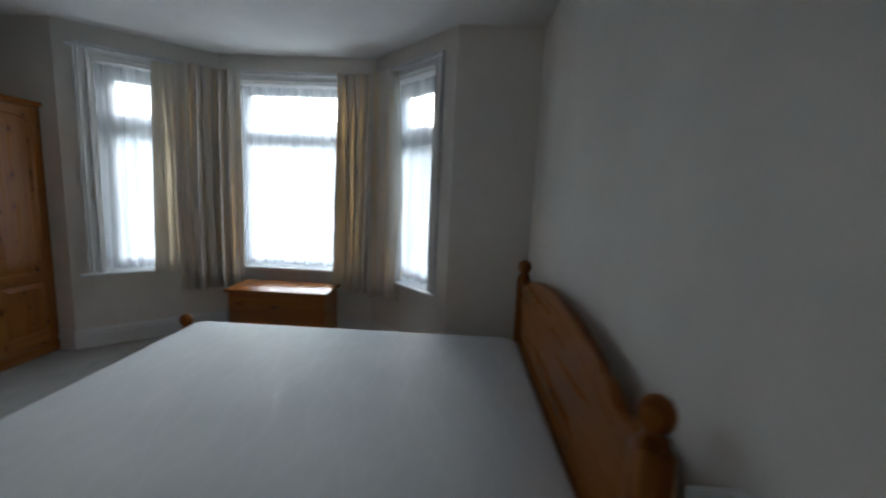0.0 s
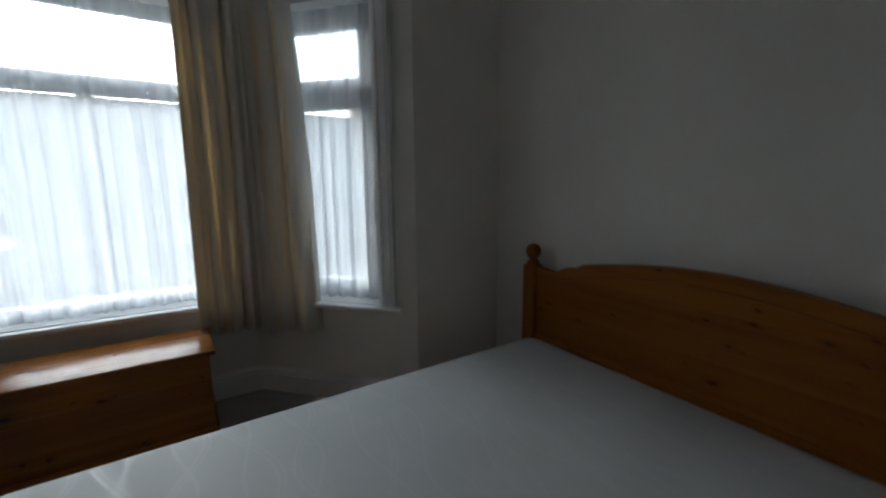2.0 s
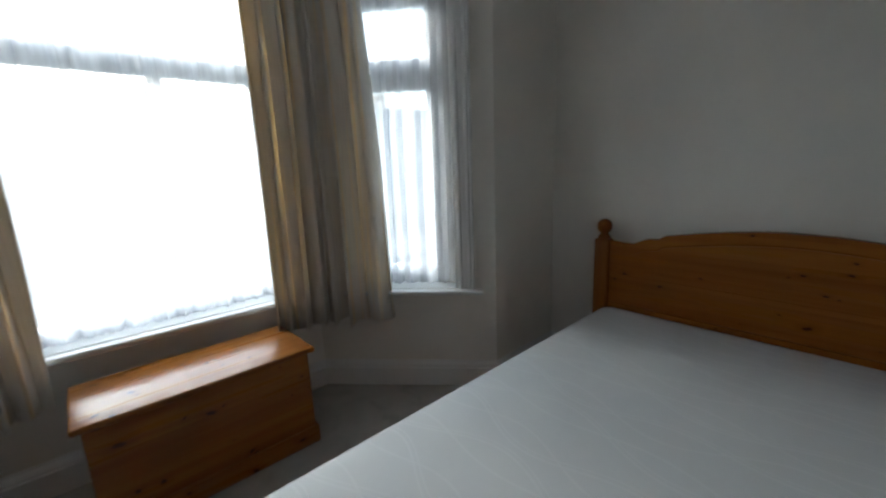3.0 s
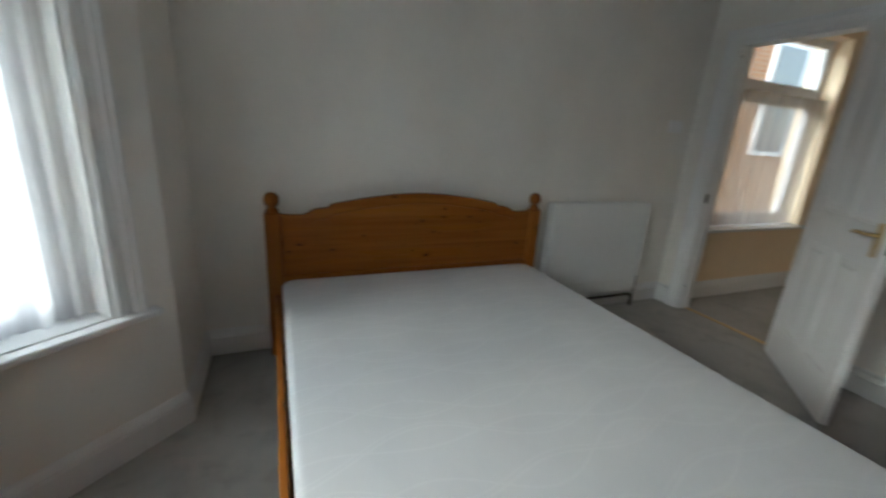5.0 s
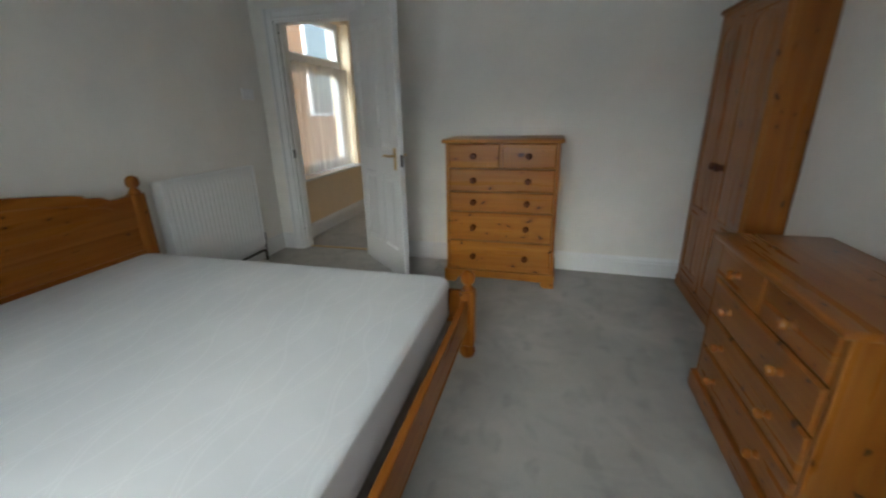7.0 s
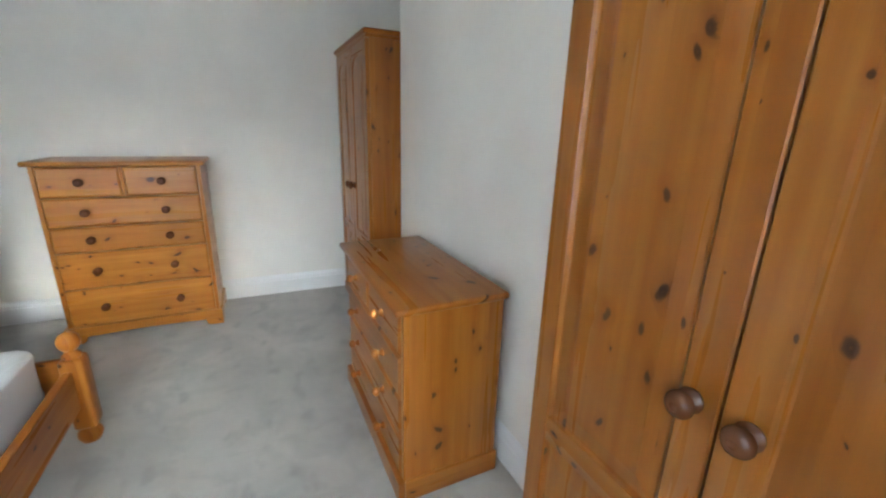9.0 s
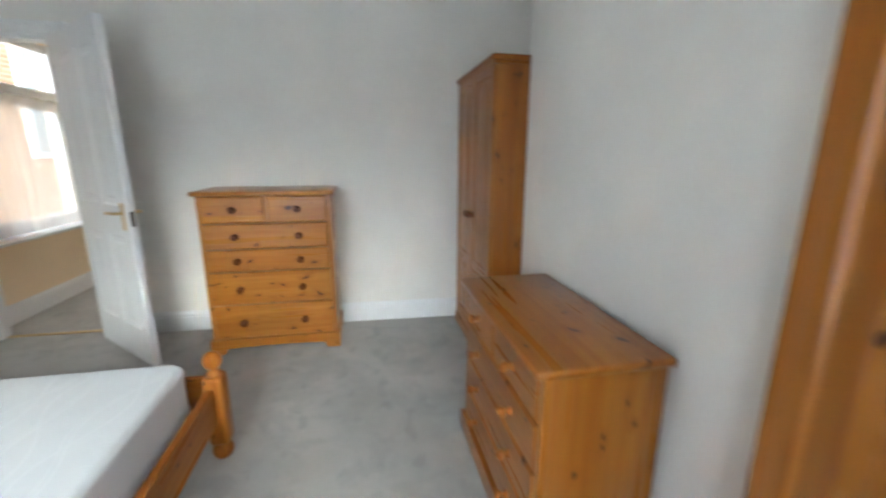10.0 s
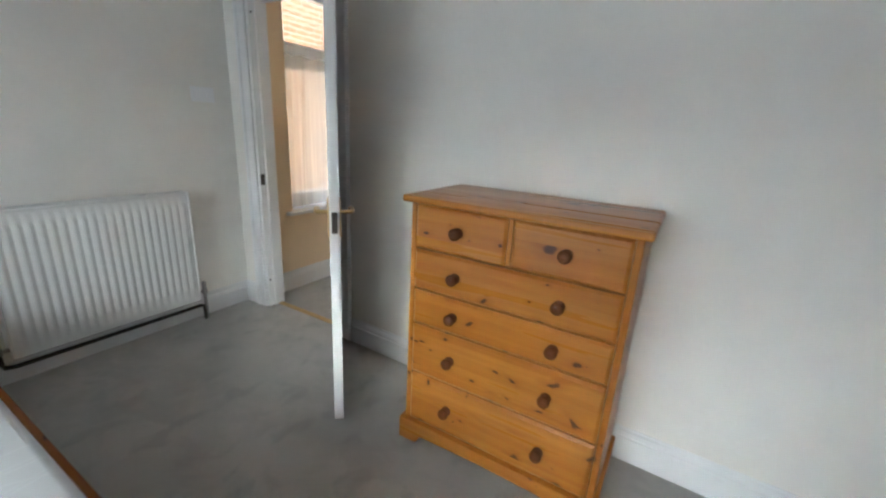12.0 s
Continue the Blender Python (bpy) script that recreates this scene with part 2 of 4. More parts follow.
def cloth(name, colour, through, holes=0.0, rough=0.9, glow=None):
    """Cloth that lets part of the light through; holes: the open part of a net."""
    m = material(name, colour, rough)
    n = Nodes(m)
    co = n.coords()
    out = m.node_tree.nodes["Material Output"]
    weave = n.noise(co, 320.0, 2.0)
    slub = n.noise(n.coords((40, 40, 1.2)), 3.0, 3.0)
    c = n.mix(n.ramp(slub, (0.35, 0.0), (0.7, 1.0)), tuple(v * 0.88 for v in colour), colour)
    n.colour(c)
    n.bump(weave, 0.2, 0.001)
    tr = n.add("BsdfTranslucent", Color=(*glow, 1) if glow else c)
    if glow:
        # noise stripes let more tinted light through, standing in for glow between folds
        through = n.ramp(n.noise(n.coords((30, 30, 0.5)), 1.0, 1.0), (0.57, through * 0.5), (0.68, through * 2.0))
    mx = n.add("MixShader", Fac=through)
    n.t.links.new(n.bsdf.outputs[0], mx.inputs[1])
    n.t.links.new(tr.outputs[0], mx.inputs[2])
    last = mx
    if holes:
        tp = n.add("BsdfTransparent")
        gathers = n.noise(n.coords((16, 16, 0.35)), 1.0, 2.0)
        open_part = n.math("ADD", n.math("MULTIPLY", n.math("SUBTRACT", gathers, 0.5), 0.55), holes, clamp=True)
        last = n.add("MixShader", Fac=open_part)
        n.t.links.new(mx.outputs[0], last.inputs[1])
        n.t.links.new(tp.outputs[0], last.inputs[2])
    n.t.links.new(last.outputs[0], out.inputs[0])
    return m


CURTAIN = cloth("cream_curtain_cloth", (0.88, 0.85, 0.80), 0.29, glow=(0.95, 0.76, 0.46))
# Window light through the turned-out lining is put into its yellow colours
LINING = cloth("backlit_curtain_lining", (0.84, 0.80, 0.70), 0.28, glow=(0.94, 0.84, 0.68))
HALL_NET = cloth("cream_net_voile", (0.82, 0.78, 0.70), 0.30, holes=0.46)
NET = cloth("white_net_voile", (0.84, 0.85, 0.87), 0.53, holes=0.30)


def glass_material():
    m = bpy.data.materials.new("window_glass")
    m.use_nodes = True
    t = m.node_tree
    t.nodes.remove(t.nodes["Principled BSDF"])
    tp, gl, mx = (t.nodes.new("ShaderNode" + k) for k in ("BsdfTransparent", "BsdfGlossy", "MixShader"))
    gl.inputs["Roughness"].default_value = 0.02
    tp.inputs[0].default_value = (0.96, 0.98, 0.97, 1)
    mx.inputs[0].default_value = 0.045
    t.links.new(tp.outputs[0], mx.inputs[1])
    t.links.new(gl.outputs[0], mx.inputs[2])
    t.links.new(mx.outputs[0], t.nodes["Material Output"].inputs[0])
    return m


GLASS = glass_material()


# ---- mesh helpers ----
def box(bm, x0, x1, y0, y1, z0, z1, bevel=0.0, segments=2):
    v = [bm.verts.new(p) for p in ((x0, y0, z0), (x1, y0, z0), (x1, y1, z0), (x0, y1, z0), (x0, y0, z1), (x1, y0, z1), (x1, y1, z1), (x0, y1, z1))]
    f = [bm.faces.new([v[i] for i in q]) for q in ((3, 2, 1, 0), (4, 5, 6, 7), (0, 1, 5, 4), (1, 2, 6, 5), (2, 3, 7, 6), (3, 0, 4, 7))]
    if bevel:
        edges = list({e for g in f for e in g.edges})
        bmesh.ops.bevel(bm, geom=edges, offset=bevel, segments=segments, profile=0.5, affect="EDGES")
    return bm


def prism(bm, outline, to3d, depth0, depth1):
    """Extrudes a flat outline (u, v) between two depths; to3d maps u, v, depth to a place."""
    a = [bm.verts.new(to3d(u, v, depth0)) for u, v in outline]
    b = [bm.verts.new(to3d(u, v, depth1)) for u, v in outline]
    bm.faces.new(a[::-1])
    bm.faces.new(b)
    for i in range(len(a)):
        j = (i + 1) % len(a)
        bm.faces.new((a[i], a[j], b[j], b[i]))
    bmesh.ops.recalc_face_normals(bm, faces=bm.faces)
    return bm


def lathe(bm, profile, at, axis="Z", seg=20):
    """Turns a profile of (radius, height) round an axis through a place."""
    rings = []
    for r, h in profile:
        ring = []
        for i in range(seg):
            a = 2 * math.pi * i / seg
            u, w = r * math.cos(a), r * math.sin(a)
            p = {"Z": (u, w, h), "Y": (u, h, -w), "X": (h, u, w)}[axis]
            ring.append(bm.verts.new((at[0] + p[0], at[1] + p[1], at[2] + p[2])))
        rings.append(ring)
    for r0, r1 in zip(rings, rings[1:]):
        for i in range(seg):
            j = (i + 1) % seg
            bm.faces.new((r0[i], r0[j], r1[j], r1[i]))
    bm.faces.new(rings[0][::-1])
    bm.faces.new(rings[-1])
    return bm


def tube(bm, points, r, seg=10):
    """A round pipe along points."""
    pts = [Vector(p) for p in points]
    rings = []
    for i, p in enumerate(pts):
        d = (pts[min(i + 1, len(pts) - 1)] - pts[max(i - 1, 0)]).normalized()
        u = d.cross(Vector((0.31, 0.52, 0.79))).normalized()
        w = d.cross(u)
        rings.append([bm.verts.new(p + r * (math.cos(2 * math.pi * k / seg) * u + math.sin(2 * math.pi * k / seg) * w)) for k in range(seg)])
    for r0, r1 in zip(rings, rings[1:]):
        for i in range(seg):
            j = (i + 1) % seg
            bm.faces.new((r0[i], r0[j], r1[j], r1[i]))
    bm.faces.new(rings[0][::-1])
    bm.faces.new(rings[-1])
    bmesh.ops.recalc_face_normals(bm, faces=bm.faces)
    return bm


def part(name, bm, mat, parent=None, label="", smooth=False, at=None):
    """Links a bmesh as one mesh object, under a thing or a part."""
    me = bpy.data.meshes.new(name)
    bmesh.ops.recalc_face_normals(bm, faces=bm.faces)
    if smooth:
        for f in bm.faces:
            f.smooth = True
    bm.to_mesh(me)
    bm.free()
    me.materials.append(mat)
    if smooth:
        me.set_sharp_from_angle(angle=radians(40))
    ob = new(name, me)
    ob.parent = parent
    if at is not None:
        ob.matrix_basis = at
    if label:
        ob["label"] = label
    return ob


def thing(name, m, label, category, group="", kind=""):
    ob = new(name)
    ob.empty_display_size = 0.2
    ob.matrix_basis = m
    return tagged(ob, label, category, group, kind)


def structure(name, bm, mat, label, category, smooth=False):
    return tagged(part(name, bm, mat, None, "", smooth), label, category, "", "structure")


# ---- plan of the bedroom ----
CEIL = 2.35
GROUND = -0.75
BACK = 0.07                      # face of the wall with the door
KINK, BACK_W = -1.15, 0.175      # past the door that wall runs slightly askew
JAMB_R, JAMB_L = Vector((-0.55, 3.46)), Vector((-3.31, 3.535))
APEX_R, APEX_L = Vector((-1.22, 4.20)), Vector((-2.55, 4.22))
WEST, BREAST = -4.00, -3.65
BREAST_S, BREAST_N = 1.068, 2.64
DOOR_L, DOOR_R, DOOR_H = -0.21, -0.955, 1.985
SILL, HEAD = 0.575, 2.135
OUT = 0.28                       # outer wall thickness


def wall(name, p0, p1, thick, z0, z1, holes=(), m0=0.0, m1=0.0, mat=None, label="", skin=None):
    """A wall whose room face runs from p0 to p1 with the room on its left; holes are (s0, s1, z0, z1) along it.
    m0, m1: how far its outer face runs on past its ends."""
    p0, p1 = Vector(p0), Vector(p1)
    d = (p1 - p0)
    length = d.length
    d.normalize()
    n = Vector((d.y, -d.x))
    bm = bmesh.new()

    def block(s0, s1, za, zb):
        e0, e1 = (m0 if s0 <= 0 else 0), (m1 if s1 >= length else 0)
        pts = [p0 + d * s0, p0 + d * s1, p0 + d * (s1 + e1) + n * thick, p0 + d * (s0 - e0) + n * thick]
        prism(bm, [tuple(p) for p in pts], lambda u, v, h: (u, v, h), za, zb)

    s = 0.0
    for s0, s1, za, zb in sorted(holes):
        if s0 > s:
            block(s, s0, z0, z1)
        if za > z0:
            block(s0, s1, z0, za)
        if zb < z1:
            block(s0, s1, zb, z1)
        s = s1
    if s < length:
        block(s, length, z0, z1)
    return structure(name, bm, mat or WALL, label or "cream painted plaster wall, slightly scuffed", "wall")


def along(p0, p1):
    """A local frame on a wall: x along it, y outwards, z up."""
    d = (Vector(p1) - Vector(p0)).normalized()
    n = Vector((d.y, -d.x))
    return Matrix(((d.x, n.x, 0, p0[0]), (d.y, n.y, 0, p0[1]), (0, 0, 1, 0), (0, 0, 0, 1)))


LEN_R, LEN_C, LEN_L = (APEX_R - JAMB_R).length, (APEX_L - APEX_R).length, (JAMB_L - APEX_L).length
HOLE_R, HOLE_C, HOLE_L = (0.205, LEN_R - 0.10), (0.12, LEN_C - 0.12), (0.10, LEN_L - 0.19)
MIT = OUT * math.tan(radians(23))
wall("wall_headboard", (0, BACK), (0, 3.46), OUT, GROUND, CEIL, m1=0.0)
wall("wall_bay_return_east", (0, 3.46), JAMB_R, OUT, GROUND, CEIL, m0=OUT, m1=0.10)
wall("wall_bay_east", JAMB_R, APEX_R, OUT, GROUND, CEIL, [(*HOLE_R, SILL, HEAD)], m0=-0.10, m1=MIT)
wall("wall_bay_centre", APEX_R, APEX_L, OUT, GROUND, CEIL, [(*HOLE_C, SILL, HEAD)], m0=MIT, m1=MIT)
wall("wall_bay_west", APEX_L, JAMB_L, OUT, GROUND, CEIL, [(*HOLE_L, SILL, HEAD)], m0=MIT, m1=-0.10)
wall("wall_bay_return_west", JAMB_L, (WEST, 3.535), OUT, GROUND, CEIL, m0=0.10, m1=OUT)
wall("wall_alcove_north", (WEST, 3.535), (WEST, BREAST_N), OUT, GROUND, CEIL)
wall("wall_breast_north_cheek", (WEST, BREAST_N), (BREAST - 0.004, BREAST_N), 0.10, 0, CEIL, m0=OUT)
wall("wall_chimney_breast", (BREAST, BREAST_N), (BREAST, BREAST_S), OUT, GROUND, CEIL, m0=-0.10, m1=-0.10)
wall("wall_breast_south_cheek", (BREAST - 0.004, BREAST_S), (WEST, BREAST_S), 0.10, 0, CEIL, m1=OUT)
wall("wall_alcove_south", (WEST, BREAST_S), (WEST, BACK_W), OUT, GROUND, CEIL)
WALL_T = 0.12
wall("wall_back", (WEST, BACK_W), (KINK, BACK), WALL_T, 0, CEIL, m0=OUT)
wall("wall_door", (KINK, BACK), (0, BACK), WALL_T, 0, CEIL, [(DOOR_R - KINK, DOOR_L - KINK, 0, DOOR_H)], m1=OUT)

# room outline, anticlockwise seen from above, for floor and ceiling
OUTLINE = [(0.2, BACK), (0.2, 3.6), (-0.62, 3.60), (-1.32, 4.40), (-2.45, 4.42), (-3.27, 3.70), (-4.2, 3.70), (-4.2, BACK)]
bm = bmesh.new()
prism(bm, OUTLINE, lambda u, v, h: (u, v, h), -0.12, 0.0)
structure("floor", bm, CARPET, "grey cut-pile carpet with footprints and worn patches", "carpet")
bm = bmesh.new()
prism(bm, [(u * 1.02 - 0.0, v) for u, v in OUTLINE], lambda u, v, h: (u, v, h), CEIL, CEIL + 0.12)
structure("ceiling", bm, CEILING, "plain white painted plaster ceiling", "ceiling")


def sweep(bm, line, profile):
    """A moulding along a line of wall corners, with the room on its left; profile of (out from the wall, height)."""
    pts = [Vector(p) for p in line]
    rails = []
    for off, h in profile:
        row = []
        for i, p in enumerate(pts):
            ns = []
            for a, b in ((i - 1, i), (i, i + 1)):
                if a >= 0 and b < len(pts):
                    d = (pts[b] - pts[a]).normalized()
                    ns.append(Vector((-d.y, d.x)))
            n = sum(ns, Vector((0, 0))) / len(ns)
            n = n / n.length_squared if len(ns) > 1 else n
            q = p + n * off
            row.append(bm.verts.new((q.x, q.y, h)))
        rails.append(row)
    for r0, r1 in zip(rails, rails[1:] + rails[:1]):
        for i in range(len(pts) - 1):
            bm.faces.new((r0[i], r0[i + 1], r1[i + 1], r1[i]))
    bm.faces.new([r[0] for r in rails])
    bm.faces.new([r[-1] for r in rails][::-1])
    return bm


SKIRT = [(0.001, 0.001), (0.020, 0.001), (0.020, 0.105), (0.016, 0.112), (0.017, 0.120), (0.013, 0.132), (0.006, 0.142), (0.004, 0.150), (0.001, 0.150)]
for line in ([(DOOR_L + 0.085, BACK), (0, BACK), (0, 3.46), JAMB_R, APEX_R, APEX_L, JAMB_L, (WEST, 3.535), (WEST, BREAST_N), (BREAST, BREAST_N),
              (BREAST, BREAST_S), (WEST, BREAST_S), (WEST, BACK_W), (KINK, BACK), (DOOR_R - 0.085, BACK)],):
    bm = sweep(bmesh.new(), line, SKIRT)
    structure("baseboard", bm, GLOSS, "white gloss moulded skirting board", "skirting")


# ---- bay windows ----
def window(name, p0, p1, hole, w=0.055, bead=0.014, low_bead=0.014, cross=(1.680, 1.745), label="white plastic bay window with a top light"):
    """A window unit in the opening of a wall: lining, architrave, board, frame, transom and panes."""
    s0, s1 = hole
    top = thing(name, along(p0, p1), label, "window", "bay windows", "structure")
    # lining of the reveal
    bm = bmesh.new()
    box(bm, s0 - 0.0, s0 + 0.012, 0.0, 0.12, SILL, HEAD)
    box(bm, s1 - 0.012, s1, 0.0, 0.12, SILL, HEAD)
    box(bm, s0 + 0.012, s1 - 0.012, 0.0, 0.12, HEAD - 0.012, HEAD)
    part("window_lining", bm, GLOSS, top)
    # moulded architrave
    prof = [(0.0, 0.0), (0.0, 0.014), (0.010, 0.021), (0.020, 0.021), (0.026, 0.012), (0.052, 0.015), (0.056, 0.024), (0.066, 0.028), (0.074, 0.022), (0.078, 0.032), (0.088, 0.032), (0.090, 0.0)]
    for a, b, side in ((s0, -1, "l"), (s1, 1, "r")):
        bm = bmesh.new()
        prism(bm, [(a + b * (u + 0.002), -v) for u, v in prof], lambda u, v, h: (u, v, h), SILL, HEAD + 0.090)
        part("architrave", bm, GLOSS, top)
    bm = bmesh.new()
    prism(bm, [(HEAD + u + 0.002, -v * 0.95) for u, v in prof], lambda u, v, h: (h, v, u), s0 - 0.001, s1 + 0.001)
    part("architrave", bm, GLOSS, top)
    # window board with a rounded nose
    bm = box(bmesh.new(), s0 - 0.135, s1 + 0.135, -0.055, -0.001, SILL - 0.026, SILL - 0.001, 0.008, 3)
    box(bm, s0 + 0.001, s1 - 0.001, 0.0, 0.125, SILL - 0.024, SILL + 0.002)
    part("window_sill", bm, GLOSS, top)
    # plastic frame
    f0, f1 = 0.115, 0.185
    t0, t1 = cross
    bm = bmesh.new()
    box(bm, s0, s0 + w, f0, f1, SILL, HEAD, 0.006)
    box(bm, s1 - w, s1, f0, f1, SILL, HEAD, 0.006)
    box(bm, s0 + w, s1 - w, f0, f1, HEAD - 0.060, HEAD, 0.006)
    box(bm, s0 + w, s1 - w, f0, f1, SILL, SILL + 0.055, 0.006)
    part("window_frame", bm, UPVC, top)
    bm = box(bmesh.new(), s0 + w, s1 - w, f0 - 0.006, f1, t0, t1, 0.008)
    part("transom", bm, UPVC, top)
    # sash of the top light and beads
    bm = bmesh.new()
    for za, zb, g in ((t1, HEAD - 0.060, bead), (SILL + 0.055, t0, low_bead)):
        a, b = s0 + w, s1 - w
        box(bm, a, a + g, f0 + 0.012, f1 - 0.01, za, zb, 0.004)
        box(bm, b - g, b, f0 + 0.012, f1 - 0.01, za, zb, 0.004)
        box(bm, a + g, b - g, f0 + 0.012, f1 - 0.01, za, za + g, 0.004)
        box(bm, a + g, b - g, f0 + 0.012, f1 - 0.01, zb - g, zb, 0.004)
    part("sash", bm, UPVC, top)
    for za, zb in ((t1 + 0.01, HEAD - 0.070), (SILL + 0.065, t0 - 0.01)):
        pane = part("pane", box(bmesh.new(), s0 + w + 0.01, s1 - w - 0.01, 0.148, 0.154, za, zb), GLASS, top)
        pane.visible_shadow = False
    return top


def folds(bm, line, z0, z1, amp, pitch, seed, gather=0.35, tail=1.15, rows=14, flare=(0.0, 0.0)):
    """Hanging cloth: a sheet along a plan line with irregular folds, gathered at the top; flare: how far its ends swing out below."""
    rnd = random.Random(seed)
    pts = [Vector(p) for p in line]
    cum = [0.0]
    for a, b in zip(pts, pts[1:]):
        cum.append(cum[-1] + (b - a).length)
    total = cum[-1]
    steps = max(30, int(total / pitch * 16))
    wob = [(rnd.uniform(0.75, 1.3), rnd.uniform(0, 6.28)) for _ in range(4)]
    grid = []
    for r in range(rows + 1):
        f = r / rows
        z = z1 + (z0 - z1) * f
        row = []
        for i in range(steps + 1):
            s = total * i / steps
            j = max(k for k in range(len(cum) - 1) if cum[k] <= s + 1e-9)
            d = (pts[j + 1] - pts[j]).normalized()
            n = Vector((d.y, -d.x))
            p = pts[j] + d * (s - cum[j])
            ph = 2 * math.pi * s / pitch + 0.9 * math.sin(2 * math.pi * s / (pitch * 3.3) + wob[0][1]) + 0.5 * math.sin(4.0 * f + wob[1][1])
            a = amp * (gather + (tail - gather) * min(1, f * 1.6)) * (0.7 + 0.4 * math.sin(2 * math.pi * s / (pitch * 2.3) + wob[2][1]))
            off = a * math.sin(ph) + 0.25 * a * math.sin(2.3 * ph + wob[3][1])
            slide = (0.17 * pitch if amp > 0.03 else 0.05 * pitch) * math.sin(2 * ph) * min(1.0, 0.5 + f)
            u = i / steps
            swing = f ** 0.8 * (flare[1] * max(0.0, 2 * u - 1) - flare[0] * max(0.0, 1 - 2 * u))
            q = p + n * off + d * (slide + swing)
            lift = min(0.010, amp * 0.2) * math.sin(2.1 * ph + wob[1][1]) * (1 if r == rows else 0) + 0.006 * (1 if r == 0 else 0) * math.sin(ph)
            row.append(bm.verts.new((q.x, q.y, z + lift)))
        grid.append(row)
    for r0, r1 in zip(grid, grid[1:]):
        for i in range(steps):
            bm.faces.new((r0[i], r0[i + 1], r1[i + 1], r1[i]))
    return bm


def hanging(name, bm, mat, label, category, group, thick=0.0):
    ob = part(name, bm, mat, None, "", True)
    if thick:
        md = ob.modifiers.new("thickness", "SOLIDIFY")
        md.thickness, md.offset = thick, 0
    return tagged(ob, label, category, group)


SPANS = (("window_1", JAMB_R, APEX_R, HOLE_R), ("window_2", APEX_R, APEX_L, HOLE_C), ("window_3", APEX_L, JAMB_L, HOLE_L))
for k, (nm, a, b, hole) in enumerate(SPANS):
    window(nm, a, b, hole, *((0.055, 0.014, 0.014, (1.680, 1.745)) if k == 1 else (0.095, 0.046, 0.048, (1.675, 1.735))))
    m = along(a, b)
    line = [(m @ Vector((s, 0.075, 0))).xy for s in (hole[0] + 0.02, (hole[0] + hole[1]) / 2, hole[1] - 0.02)]
    bm = folds(bmesh.new(), line, SILL + 0.012, HEAD - 0.02, 0.024, 0.085, 40 + k, 0.6, 1.0, 8)
    hanging("net_curtain", bm, NET, "white sheer net curtain hanging in the window reveal", "net curtain", "net curtains of the bay")

# curtains gathered at the two corners of the bay
hanging("curtain", folds(bmesh.new(), [(-1.035, 3.885), (-1.22, 4.08), (-1.49, 4.12)], 0.42, 2.20, 0.072, 0.082, 7, 0.85, 1.15, 14, (0.095, 0.0)), CURTAIN,
        "cream lined curtain drawn back in the bay corner", "curtain", "bay curtains", 0.004)
west_curtain = hanging("curtain", folds(bmesh.new(), [(-2.335, 4.13), (-2.50, 4.09), (-2.725, 3.91)], 0.40, 2.20, 0.072, 0.082, 11, 0.85, 1.15, 14, (0.0, 0.02)), CURTAIN,
        "cream lined curtain drawn back, outer edge coloured as if backlit", "curtain", "bay curtains", 0.004)
lining = part("lining", folds(bmesh.new(), [(-2.70, 3.935), (-2.765, 3.87), (-2.83, 3.81)], 0.56, 2.17, 0.016, 0.11, 13, 0.6, 1.15, 14, (0.0, 0.05)), LINING, west_curtain, "lining turned out at the edge, backlight put into its yellow", True)
md = lining.modifiers.new("thickness", "SOLIDIFY")
md.thickness, md.offset = 0.003, 0
# the curtain track that bends round the bay
bm = tube(bmesh.new(), [(-0.64, 3.49, 2.185), (-1.24, 4.13, 2.185), (-2.53, 4.15, 2.185), (-3.22, 3.53, 2.185)], 0.010)
tagged(part("curtain_track", bm, UPVC, None, "", True), "thin white curtain track bent round the bay", "curtain track")


